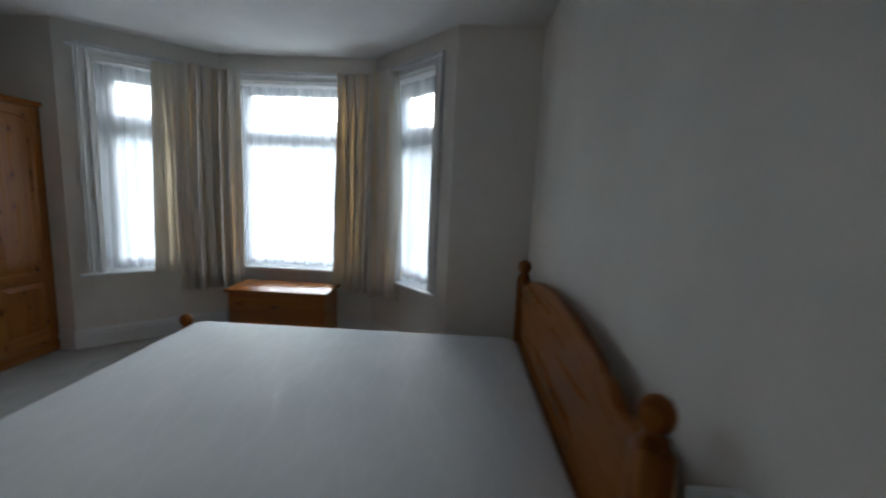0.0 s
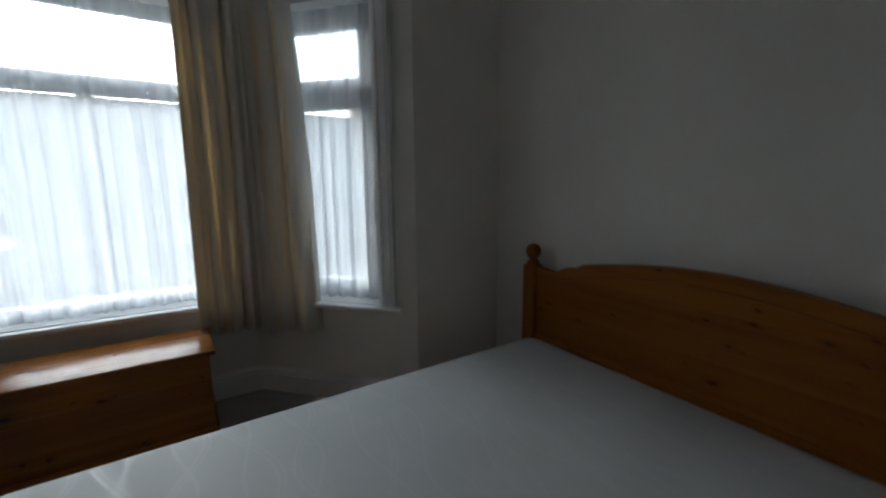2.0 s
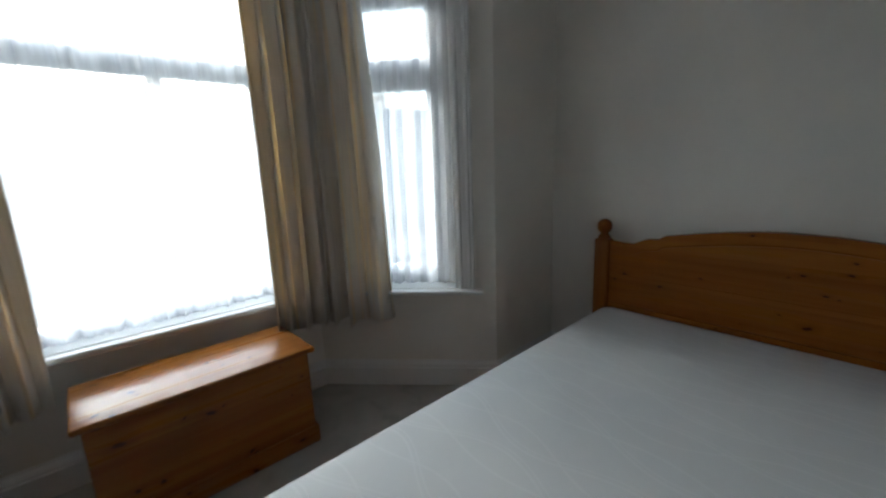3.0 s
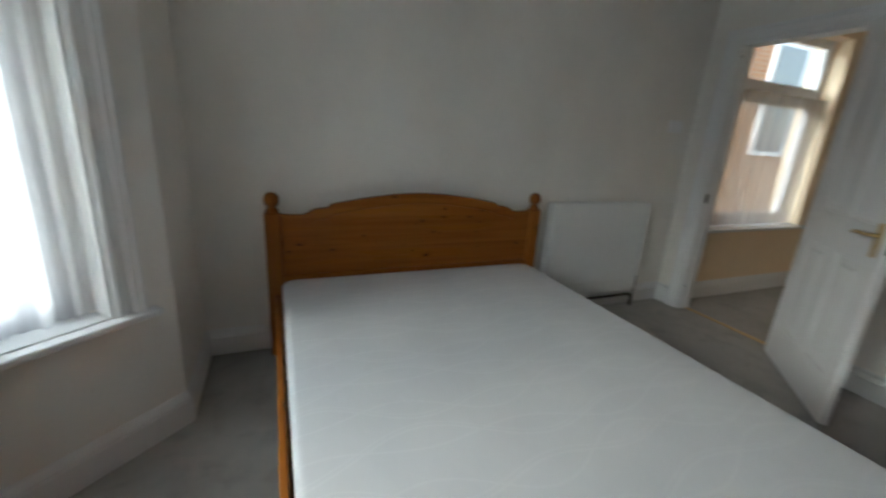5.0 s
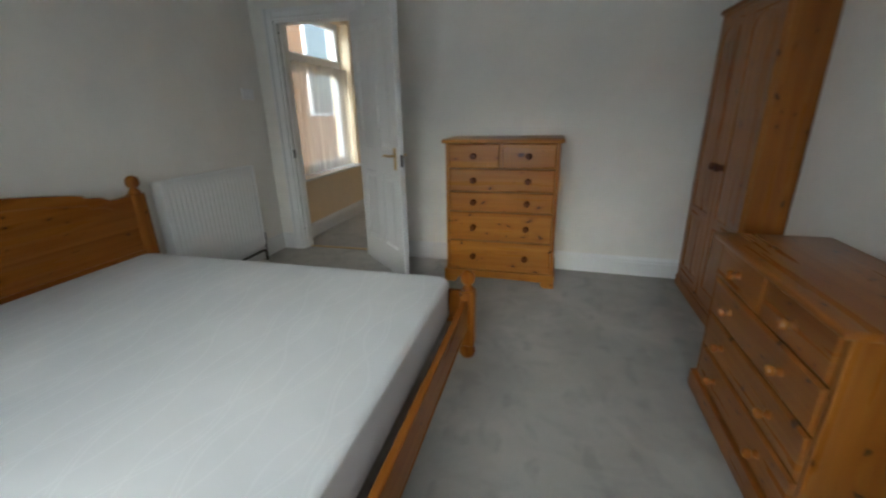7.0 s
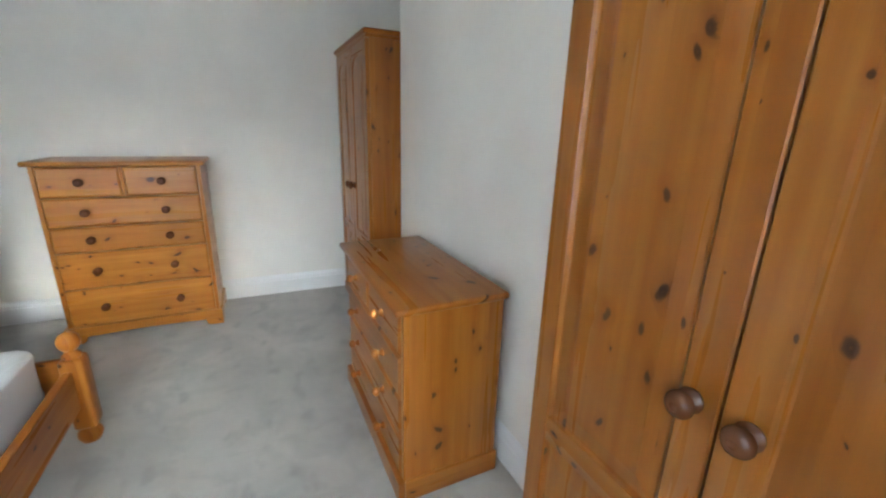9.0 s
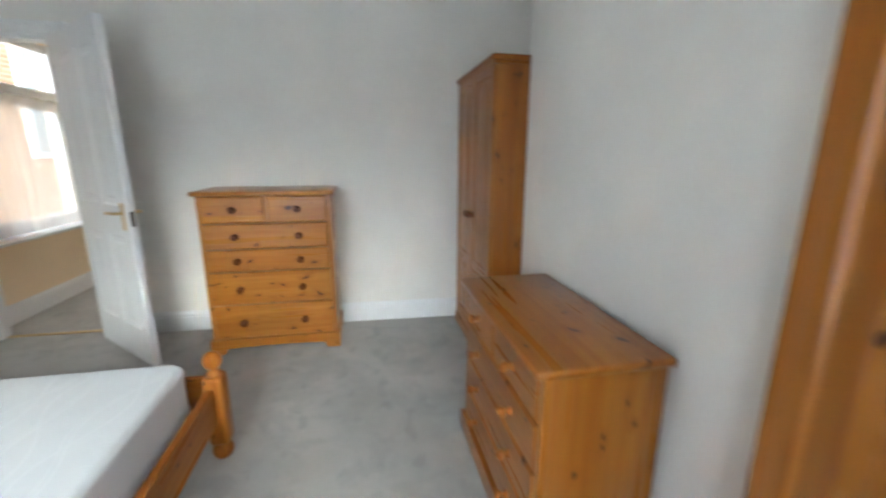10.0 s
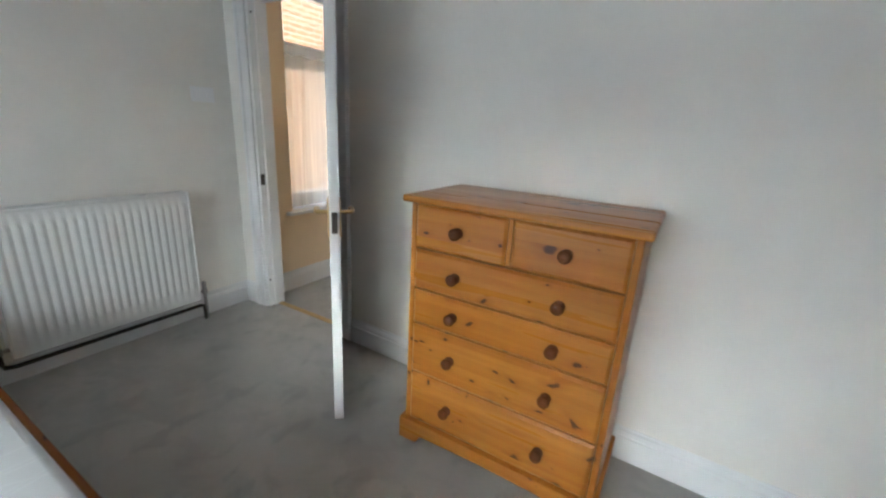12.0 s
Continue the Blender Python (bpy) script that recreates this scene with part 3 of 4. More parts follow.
# ---- doorway and door ----
def doorway():
    top = thing("door_frame", pose(0, 0, 0), "white gloss door lining and moulded architrave", "door frame", "", "structure")
    y0, y1 = BACK - WALL_T, BACK
    bm = bmesh.new()
    box(bm, DOOR_L - 0.025, DOOR_L, y0, y1, 0, DOOR_H)
    box(bm, DOOR_L - 0.037, DOOR_L - 0.025, y0, y1 - 0.045, 0, DOOR_H - 0.025)
    part("jamb", bm, GLOSS, top)
    bm = bmesh.new()
    box(bm, DOOR_R, DOOR_R + 0.025, y0, y1, 0, DOOR_H)
    box(bm, DOOR_R + 0.025, DOOR_R + 0.037, y0, y1 - 0.045, 0, DOOR_H - 0.025)
    part("jamb", bm, GLOSS, top)
    bm = box(bmesh.new(), DOOR_R + 0.025, DOOR_L - 0.025, y0, y1, DOOR_H - 0.025, DOOR_H)
    part("head_lining", bm, GLOSS, top)
    prof = [(0.0, 0.0), (0.0, 0.012), (0.012, 0.018), (0.024, 0.014), (0.055, 0.017), (0.065, 0.026), (0.080, 0.026), (0.082, 0.0)]
    for face, sgn in ((y1, 1), (y0, -1)):
        for a, b in ((DOOR_L, 1), (DOOR_R, -1)):
            if face == y0 and b == 1:
                continue
            bm = bmesh.new()
            prism(bm, [(a + b * (u - 0.006), face + sgn * (v + 0.001)) for u, v in prof], lambda u, v, h: (u, v, h), 0, DOOR_H + 0.076)
            part("architrave", bm, GLOSS, top)
        bm = bmesh.new()
        prism(bm, [(DOOR_H - 0.006 + u, face + sgn * (v * 0.96 + 0.001)) for u, v in prof], lambda u, v, h: (h, v, u), DOOR_R + 0.006, DOOR_L - 0.006)
        part("architrave", bm, GLOSS, top)
    bm = box(bmesh.new(), DOOR_L - 0.0275, DOOR_L - 0.0235, BACK - 0.034, BACK - 0.004, 0.87, 0.94)
    part("strike_plate", bm, STEEL, top, "dark metal strike plate")
    for z in (0.19, 1.885):
        bm = box(bmesh.new(), DOOR_L - 0.0275, DOOR_L - 0.0235, BACK - 0.024, BACK - 0.014, z, z + 0.012)
        part("screw_hole", bm, STEEL, top, "small dark screw hole")
    bm = box(bmesh.new(), DOOR_R + 0.025, DOOR_L - 0.025, -0.035, 0.005, 0.0, 0.006, 0.003)
    part("threshold_strip", bm, BRASS, top, "narrow brass carpet strip")


doorway()


def panel_face(bm, x0, x1, z0, z1, y_face, sgn, sink=0.010):
    """A sunk, moulded door panel between stiles."""
    rim = [(0.0, 0.0), (0.008, 0.006), (0.016, sink), (0.040, sink), (0.058, sink - 0.006)]
    loops = []
    for inset, d in rim:
        y = y_face - sgn * d
        loops.append([bm.verts.new(p) for p in ((x0 + inset, y, z0 + inset), (x1 - inset, y, z0 + inset), (x1 - inset, y, z1 - inset), (x0 + inset, y, z1 - inset))])
    for a, b in zip(loops, loops[1:]):
        for i in range(4):
            j = (i + 1) % 4
            bm.faces.new((a[i], a[j], b[j], b[i]))
    bm.faces.new(loops[-1])


def door_leaf():
    w, h, t = 0.775, 1.965, 0.040
    ang = math.degrees(math.atan2(0.543, -0.563))
    top = thing("door_1", pose(DOOR_R + 0.012, BACK + 0.014, 0.006, 0, 0, ang), "white painted four-panel door standing wide open", "door", "", "structure")
    bm = bmesh.new()
    st, mid = 0.105, 0.10
    cuts_z = [0.22, 0.80, 0.98, h - 0.115]
    x_in = [st, (w - mid) / 2, (w + mid) / 2, w - st]
    box(bm, 0.0, st, -t, 0, 0, h, 0.002, 1)
    box(bm, w - st, w, -t, 0, 0, h, 0.002, 1)
    for a, b in ((0, cuts_z[0]), (cuts_z[1], cuts_z[2]), (cuts_z[3], h)):
        box(bm, st, w - st, -t + 0.0003, -0.0003, a, b)
    for a, b in ((cuts_z[0], cuts_z[1]), (cuts_z[2], cuts_z[3])):
        box(bm, x_in[1], x_in[2], -t + 0.0005, -0.0005, a, b)
    part("leaf_frame", bm, GLOSS, top)
    for za, zb in ((cuts_z[0], cuts_z[1]), (cuts_z[2], cuts_z[3])):
        for xa, xb in ((x_in[0], x_in[1]), (x_in[2], x_in[3])):
            bm = bmesh.new()
            panel_face(bm, xa, xb, za, zb, -0.001, 1)
            panel_face(bm, xa, xb, za, zb, -t + 0.001, -1)
            part("panel", bm, GLOSS, top)
    for y, sgn in ((0.0, 1), (-t, -1)):
        bm = bmesh.new()
        ya, yb = sorted((y, y + sgn * 0.007))
        box(bm, w - 0.080, w - 0.040, ya, yb, 0.845, 1.0, 0.003)
        handle = part("door_handle", bm, BRASS, top, "brass lever handle on a backplate")
        bm = bmesh.new()
        tube(bm, [(w - 0.060, y + sgn * 0.006, 0.945), (w - 0.060, y + sgn * 0.030, 0.945), (w - 0.060, y + sgn * 0.045, 0.945), (w - 0.070, y + sgn * 0.052, 0.945),
                  (w - 0.110, y + sgn * 0.053, 0.947), (w - 0.150, y + sgn * 0.051, 0.943), (w - 0.165, y + sgn * 0.046, 0.938)], 0.0085)
        part("lever", bm, BRASS, handle, "", True)
    bm = box(bmesh.new(), w - 0.001, w + 0.0025, -t + 0.009, -0.009, 0.87, 0.955)
    box(bm, w + 0.0025, w + 0.011, -t + 0.014, -0.014, 0.905, 0.925, 0.002)
    part("latch", bm, STEEL, top, "dark metal latch plate")
    for z in (0.25, 1.70):
        bm = bmesh.new()
        lathe(bm, [(0.006, z), (0.006, z + 0.08)], (-0.004, 0.004, 0), "Z", 10)
        part("hinge", bm, BRASS, top, "", True)


door_leaf()


# ---- bed ----
def turned_top(bm, x, y, z, r=0.036, seg=22):
    """A neck and ball on top of a post whose square part ends at z."""
    lathe(bm, [(0.030, z), (0.033, z + 0.006), (0.031, z + 0.014), (0.022, z + 0.022), (0.020, z + 0.030), (r * 0.72, z + 0.037), (r * 0.93, z + 0.050),
               (r, z + 0.066), (r * 0.93, z + 0.082), (r * 0.72, z + 0.095), (r * 0.38, z + 0.103), (0.002, z + 0.106)], (x, y, 0), "Z", seg)


BED_N, BED_S, BED_H, BED_F = 3.092, 1.490, -0.083, -2.098


def bed():
    ox, oy = -1.07, 2.29
    top = thing("double_bed", pose(ox, oy, 0), "honey pine double bed frame with arched headboard and ball finials", "bed")
    n, s, hx, fx = BED_N - oy, BED_S - oy, BED_H - ox, BED_F - ox
    for y in (s, n):
        bm = box(bmesh.new(), hx - 0.036, hx + 0.036, y - 0.041, y + 0.041, 0, 0.815, 0.014, 3)
        turned_top(bm, hx, y, 0.814, 0.038)
        part("headboard_post", bm, BED_PINE["Z"], top, "", True)
    half = (n - s) / 2 - 0.036
    c = (n + s) / 2

    def crest(u):
        a = abs(u)
        if a > 0.660:
            return 0.800 + 0.10 * max(0.0, a - 0.70)
        if a > 0.570:
            k = (0.660 - a) / 0.09
            return 0.800 + 0.034 * (3 * k * k - 2 * k ** 3)
        if a > 0.520:
            return 0.834 + 0.004 * (0.570 - a) / 0.05
        if a > 0.495:
            return 0.838 + 0.020 * math.sin((0.520 - a) / 0.025 * math.pi / 2)
        return 0.858 + 0.058 * math.cos(a / 0.495 * math.pi / 2)

    us = [-half + 2 * half * i / 120 for i in range(121)]
    outline = [(-half, 0.635)] + [(u, crest(u)) for u in us] + [(half, 0.635)]
    bm = bmesh.new()
    prism(bm, outline, lambda u, v, h: (h, c + u, v), hx - 0.017, hx + 0.017)
    part("headboard_top", bm, BED_PINE["Y"], top)
    # raised line under the crest
    bm = bmesh.new()
    tube(bm, [(hx - 0.017, c + u, crest(u) - 0.055) for u in us[10:-10]], 0.004, 6)
    part("headboard_bead", bm, BED_PINE["Y"], top, "", True)
    bm = box(bmesh.new(), hx - 0.012, hx + 0.012, s + 0.036, n - 0.036, 0.47, 0.634, 0.002, 1)
    part("headboard_panel", bm, BED_PINE["Y"], top)
    bm = box(bmesh.new(), hx - 0.018, hx + 0.018, s + 0.036, n - 0.036, 0.36, 0.469, 0.004)
    part("headboard_rail", bm, BED_PINE["Y"], top)
    for y, e in ((s + 0.006, 1), (n - 0.006, -1)):
        bm = box(bmesh.new(), fx - 0.004, hx - 0.037, y - 0.012, y + 0.012, 0.215, 0.370, 0.004)
        part("side_rail", bm, BED_PINE["X"], top)
    ps, pn = s + 0.036, n - 0.042
    for y, px in ((ps, fx - 0.036), (pn, fx - 0.020)):
        bm = bmesh.new()
        lathe(bm, [(0.020, 0.0), (0.034, 0.008), (0.043, 0.030), (0.041, 0.050), (0.030, 0.064), (0.026, 0.072), (0.036, 0.078)], (px, y, 0), "Z", 22)
        box(bm, px - 0.042, px + 0.036, y - 0.043, y + 0.043, 0.077, 0.388, 0.016, 3)
        turned_top(bm, px - 0.003, y, 0.387, 0.038)
        part("foot_post", bm, BED_PINE["Z"], top, "", True)
    bm = box(bmesh.new(), fx - 0.043, fx - 0.013, ps + 0.042, pn - 0.042, 0.18, 0.345, 0.005)
    part("foot_rail", bm, BED_PINE["Y"], top)
    for i in range(12):
        x = fx + 0.16 + i * 0.155
        part("slat", box(bmesh.new(), x - 0.035, x + 0.035, s + 0.019, n - 0.019, 0.225, 0.243), BED_PINE["Y"], top)
    for y in (s + 0.0315, n - 0.0315):
        part("slat_ledger", box(bmesh.new(), fx + 0.034, hx - 0.037, y - 0.0125, y + 0.0125, 0.201, 0.224), BED_PINE["X"], top)


bed()


def mattress():
    x0, x1, y0, y1, z0, z1 = BED_F + 0.046, BED_H - 0.030, BED_S + 0.030, BED_N - 0.030, 0.244, 0.455
    cx, cy = (x0 + x1) / 2, (y0 + y1) / 2
    corner, r = 0.075, 0.028
    hx, hy = (x1 - x0) / 2, (y1 - y0) / 2

    def rim(inset):
        ax, ay, cr = hx - inset, hy - inset, max(corner - inset, 0.01)
        per = []
        for qx, qy, a0 in ((1, 1, 0), (-1, 1, 90), (-1, -1, 180), (1, -1, 270)):
            for i in range(13):
                a = radians(a0 + 90 * i / 12)
                per.append((qx * (ax - cr) + cr * math.cos(a), qy * (ay - cr) + cr * math.sin(a)))
        return per

    levels = []
    for a in (0, 22, 45, 67, 90):
        levels.append((r - r * math.sin(radians(a)), z0 + r - r * math.cos(radians(a))))
    levels += [(0.004, (z0 + z1) / 2 - 0.05), (0.004, (z0 + z1) / 2 + 0.05)]
    for a in (90, 67, 45, 22, 0):
        levels.append((r - r * math.sin(radians(a)), z1 - r + r * math.cos(radians(a))))
    levels += [(0.08, z1 + 0.004), (0.25, z1 + 0.006)]
    top = thing("mattress", pose(cx, cy, 0), "bare white damask mattress lying on the pine bed", "mattress")
    # border from the base to the upper roll, and the quilted panel on top
    for name, some, mat in (("border", levels[:9], BORDER), ("quilted_top", levels[8:], MATTRESS)):
        bm = bmesh.new()
        rows = []
        for inset, z in some:
            row = []
            for u, v in rim(inset):
                rip = 0.0022 * noise.noise(Vector((u * 9, v * 9, z * 6))) if inset < 0.07 else 0.0
                row.append(bm.verts.new((u * (1 + rip), v * (1 + rip), z + rip)))
            rows.append(row)
        for p, q in zip(rows, rows[1:]):
            for i in range(len(p)):
                j = (i + 1) % len(p)
                bm.faces.new((p[i], p[j], q[j], q[i]))
        bm.faces.new(rows[-1] if name == "quilted_top" else rows[0][::-1])
        part(name, bm, mat, top, "", True)


mattress()


# ---- knobs, chests of drawers ----
def knob(bm, x, y, z, r=0.018):
    lathe(bm, [(r * 0.88, 0.0), (r * 0.92, 0.004), (r * 0.66, 0.008), (r * 0.50, 0.013), (r * 0.56, 0.017), (r * 0.90, 0.021), (r, 0.027), (r * 0.97, 0.033),
               (r * 0.80, 0.039), (r * 0.52, 0.043), (r * 0.30, 0.0435), (r * 0.22, 0.042), (0.001, 0.042)], (x, y, z), "Y", 20)


def bracket(length, high, foot, dip):
    """The outline of a shaped plinth board: bracket feet at both ends and a shallow curve between."""
    pts = [(-length / 2, 0.0), (-length / 2 + foot, 0.0)]
    for i in range(1, 6):
        a = radians(90 * i / 5)
        pts.append((-length / 2 + foot + 0.030 * math.sin(a), dip * (1 - math.cos(a))))
    m = length / 2 - foot - 0.03
    for i in range(1, 12):
        u = -m + 2 * m * i / 12
        pts.append((u, dip + 0.008 * math.cos(u / m * math.pi / 2)))
    for i in range(5, 0, -1):
        a = radians(90 * i / 5)
        pts.append((length / 2 - foot - 0.030 * math.sin(a), dip * (1 - math.cos(a))))
    return pts + [(length / 2 - foot, 0.0), (length / 2, 0.0), (length / 2, high), (-length / 2, high)]


def chest(name, m, w, d, h, rows, label, knob_mat, plinth=0.10, over=0.022, knob_r=0.018, shaped=True, wood=PINE):
    """A chest of drawers; rows from the top: (height, number of drawers). Its front faces local +y, its back is at y = 0."""
    top = thing(name, m, label, "chest of drawers")
    tz, sw = 0.026, 0.022
    bw, bd = w - 2 * over, d - over
    for sx in (-1, 1):
        xa, xb = sorted((sx * bw / 2, sx * (bw / 2 - sw)))
        part("side_panel", box(bmesh.new(), xa, xb, 0.008, bd - 0.012, plinth * 0.6, h - tz, 0.003, 1), wood["Z"], top)
    part("back_panel", box(bmesh.new(), -bw / 2 + sw, bw / 2 - sw, 0.008, 0.016, plinth * 0.6, h - tz), wood["Z"], top)
    bm = box(bmesh.new(), -w / 2, w / 2, 0, d, h - tz, h, 0.009, 3)
    part("top", bm, wood["X"], top, "", True)
    bm = bmesh.new()
    if shaped:
        prism(bm, bracket(bw + 0.03, plinth, 0.07, 0.040), lambda u, v, y: (u, y, v), bd - 0.012, bd + 0.010)
    else:
        box(bm, -bw / 2 - 0.012, bw / 2 + 0.012, bd - 0.014, bd + 0.010, 0, plinth, 0.004)
    part("plinth_front", bm, wood["X"], top)
    for sx in (-1, 1):
        xa, xb = sorted((sx * (bw / 2 + 0.015), sx * (bw / 2 + 0.0005)))
        bm = bmesh.new()
        if shaped:
            prism(bm, [(u + (bd - 0.012) / 2 + 0.004, v) for u, v in bracket(bd - 0.022, plinth, 0.06, 0.035)], lambda u, v, x: (x, u, v), xa, xb)
        else:
            box(bm, xa, xb, 0.004, bd - 0.0145, 0, plinth, 0.003, 1)
        part("plinth_side", bm, wood["Y"], top)
    part("base", box(bmesh.new(), -bw / 2 + sw, bw / 2 - sw, 0.017, bd - 0.016, plinth - 0.02, plinth), wood["X"], top)
    z = h - tz
    inner = bw - 2 * sw
    total = sum(r for r, _ in rows)
    k = (h - tz - plinth) / total
    for i, (rh, count) in enumerate(rows):
        rh *= k
        if i:
            part("drawer_rail", box(bmesh.new(), -inner / 2, inner / 2, 0.03, bd - 0.044, z - 0.009, z + 0.009), wood["X"], top)
        dw = inner / count
        for j in range(count):
            xa = -inner / 2 + j * dw + (0.002 if j == 0 else 0.0095)
            xb = -inner / 2 + (j + 1) * dw - (0.002 if j == count - 1 else 0.0095)
            bm = bmesh.new()
            za, zb = z - rh + 0.004, z - 0.004
            box(bm, xa, xb, bd - 0.040, bd - 0.012, za, zb)
            # front with a sloped edge
            f = bd - 0.012
            o = [bm.verts.new(p) for p in ((xa, f, za), (xb, f, za), (xb, f, zb), (xa, f, zb))]
            e = 0.010
            q = [bm.verts.new(p) for p in ((xa + e, f + 0.007, za + e), (xb - e, f + 0.007, za + e), (xb - e, f + 0.007, zb - e), (xa + e, f + 0.007, zb - e))]
            for a in range(4):
                b = (a + 1) % 4
                bm.faces.new((o[a], o[b], q[b], q[a]))
            bm.faces.new(q)
            dr = part("drawer", bm, wood["X"], top)
            for kx in ((xa + xb) / 2,) if count > 1 else (-inner * 0.255, inner * 0.255):
                bm = bmesh.new()
                knob(bm, kx, f + 0.007, (za + zb) / 2, knob_r)
                part("knob", bm, knob_mat, dr, "turned wooden knob", True)
        if count > 1:
            part("drawer_divider", box(bmesh.new(), -0.007, 0.007, 0.03, bd - 0.010, z - rh + 0.009, z, 0.001, 1), wood["Z"], top)
        z -= rh
    return top


chest("tall_chest_of_drawers", pose(-2.172, 0.131, 0), 0.828, 0.437, 1.060, [(0.166, 2), (0.158, 1), (0.142, 1), (0.212, 1), (0.222, 1)],
      "tall pine chest of drawers with dark turned knobs", KNOB_WOOD, knob_r=0.0215)
chest("low_chest_of_drawers", pose(-3.597, 1.920, 0, 0, 0, -90), 0.832, 0.412, 0.745, [(0.155, 2), (0.155, 1), (0.155, 1), (0.155, 1)],
      "low pine chest of drawers with pine knobs", SHADED_PINE["Z"], 0.085, 0.020, 0.018, False, SHADED_PINE)


# ---- wardrobes ----
def arch_outline(x0, x1, z0, z1, rise, inset):
    """A panel outline with a flat-shouldered arch on top."""
    x0, x1, z0 = x0 + inset, x1 - inset, z0 + inset
    pts = [(x0, z0), (x1, z0)]
    if rise <= 0:
        return pts + [(x1, z1 - inset), (x0, z1 - inset)]
    c, hw = (x0 + x1) / 2, (x1 - x0) / 2
    for i in range(13):
        a = -1 + 2 * i / 12
        pts.append((c - a * hw, z1 - rise - inset + rise * math.sqrt(max(0.0, 1 - abs(a) ** 2.2))))
    return pts


def wardrobe(m, label, w=0.735, grip=0.905):
    top = thing("wardrobe", m, label, "wardrobe", "pair of pine wardrobes")
    d, h, pl = 0.500, 1.785, 0.095
    for sx in (-1, 1):
        xa, xb = sorted((sx * w / 2, sx * (w / 2 - 0.022)))
        part("side_panel", box(bmesh.new(), xa, xb, 0, d - 0.024, pl, h - 0.045, 0.003, 1), SHADED_PINE["Z"], top)
    part("back_panel", box(bmesh.new(), -w / 2 + 0.022, w / 2 - 0.022, 0, 0.010, pl, h - 0.045), SHADED_PINE["Z"], top)
    part("floor_board", box(bmesh.new(), -w / 2 + 0.022, w / 2 - 0.022, 0.011, d - 0.026, pl, pl + 0.02), SHADED_PINE["X"], top)
    # plinth with a moulded upper edge
    bm = bmesh.new()
    box(bm, -w / 2 - 0.012, w / 2 + 0.012, 0, d + 0.004, 0, pl - 0.022, 0.003, 1)
    box(bm, -w / 2 - 0.006, w / 2 + 0.006, 0, d - 0.002, pl - 0.022, pl, 0.006, 2)
    part("plinth", bm, SHADED_PINE["X"], top)
    # stepped cornice
    bm = bmesh.new()
    box(bm, -w / 2 - 0.004, w / 2 + 0.004, 0, d - 0.004, h - 0.045, h - 0.028, 0.003, 1)
    box(bm, -w / 2 - 0.014, w / 2 + 0.014, 0, d + 0.010, h - 0.028, h, 0.009, 3)
    part("cornice", bm, BED_PINE["X"], top, "darker moulded cornice")
    bm = box(bmesh.new(), -w / 2 + 0.0225, w / 2 - 0.0225, d - 0.046, d - 0.026, h - 0.085, h - 0.046)
    part("top_rail", bm, SHADED_PINE["X"], top)
    f0, f1 = d - 0.023, d - 0.002
    for sx in (-1, 1):
        x0, x1 = sorted((sx * 0.002, sx * (w / 2 - 0.001)))
        z0, z1 = pl + 0.003, h - 0.049
        st = 0.062
        za, zb, zc, zd = z0 + 0.075, 0.545, 0.61, z1 - 0.055
        door = None
        bm = bmesh.new()
        box(bm, x0, x0 + st, f0, f1, z0, z1, 0.003, 1)
        box(bm, x1 - st, x1, f0, f1, z0, z1, 0.003, 1)
        door = part("door", bm, SHADED_PINE["Z"], top)
        bm = bmesh.new()
        a, b = x0 + st, x1 - st
        box(bm, a, b, f0, f1 - 0.0005, z0, za)
        part("bottom_rail", bm, SHADED_PINE["X"], door)
        part("lock_rail", box(bmesh.new(), a, b, f0, f1 - 0.0005, zb, zc), SHADED_PINE["X"], door)
        bm = bmesh.new()
        # top rail cut to an arch
        arc = arch_outline(a, b, zc, zd, 0.070, 0.0)[2:]
        prism(bm, [(a, z1), (b, z1)] + arc, lambda u, v, y: (u, y, v), f0, f1 - 0.0005)
        part("arched_rail", bm, SHADED_PINE["X"], door)
        for lo, hi, rise in ((za, zb, 0.0), (zc, zd, 0.070)):
            bm = bmesh.new()
            loops = []
            for inset, y in ((0.0, f1 - 0.002), (0.005, f1 - 0.008), (0.010, f1 - 0.009), (0.048, f1 - 0.003)):
                loops.append([bm.verts.new((u, y, v)) for u, v in arch_outline(a, b, lo, hi, rise, inset)])
            for p, q in zip(loops, loops[1:]):
                for i in range(len(p)):
                    j = (i + 1) % len(p)
                    bm.faces.new((p[i], p[j], q[j], q[i]))
            bm.faces.new(loops[-1])
            part("door_panel", bm, SHADED_PINE["Z"], door)
        bm = bmesh.new()
        knob(bm, sx * 0.043, f1, grip, 0.023)
        part("knob", bm, KNOB_WOOD, door, "turned wooden knob", True)
    return top


wardrobe(pose(-3.955, 0.655, 0, 0, 0, -90), "two-door pine wardrobe with arched panels in the corner alcove", 0.79)
wardrobe(pose(-3.925, 3.110, 0, 0, 0, -90), "two-door pine wardrobe with arched panels beside the bay", 0.83, 0.870)


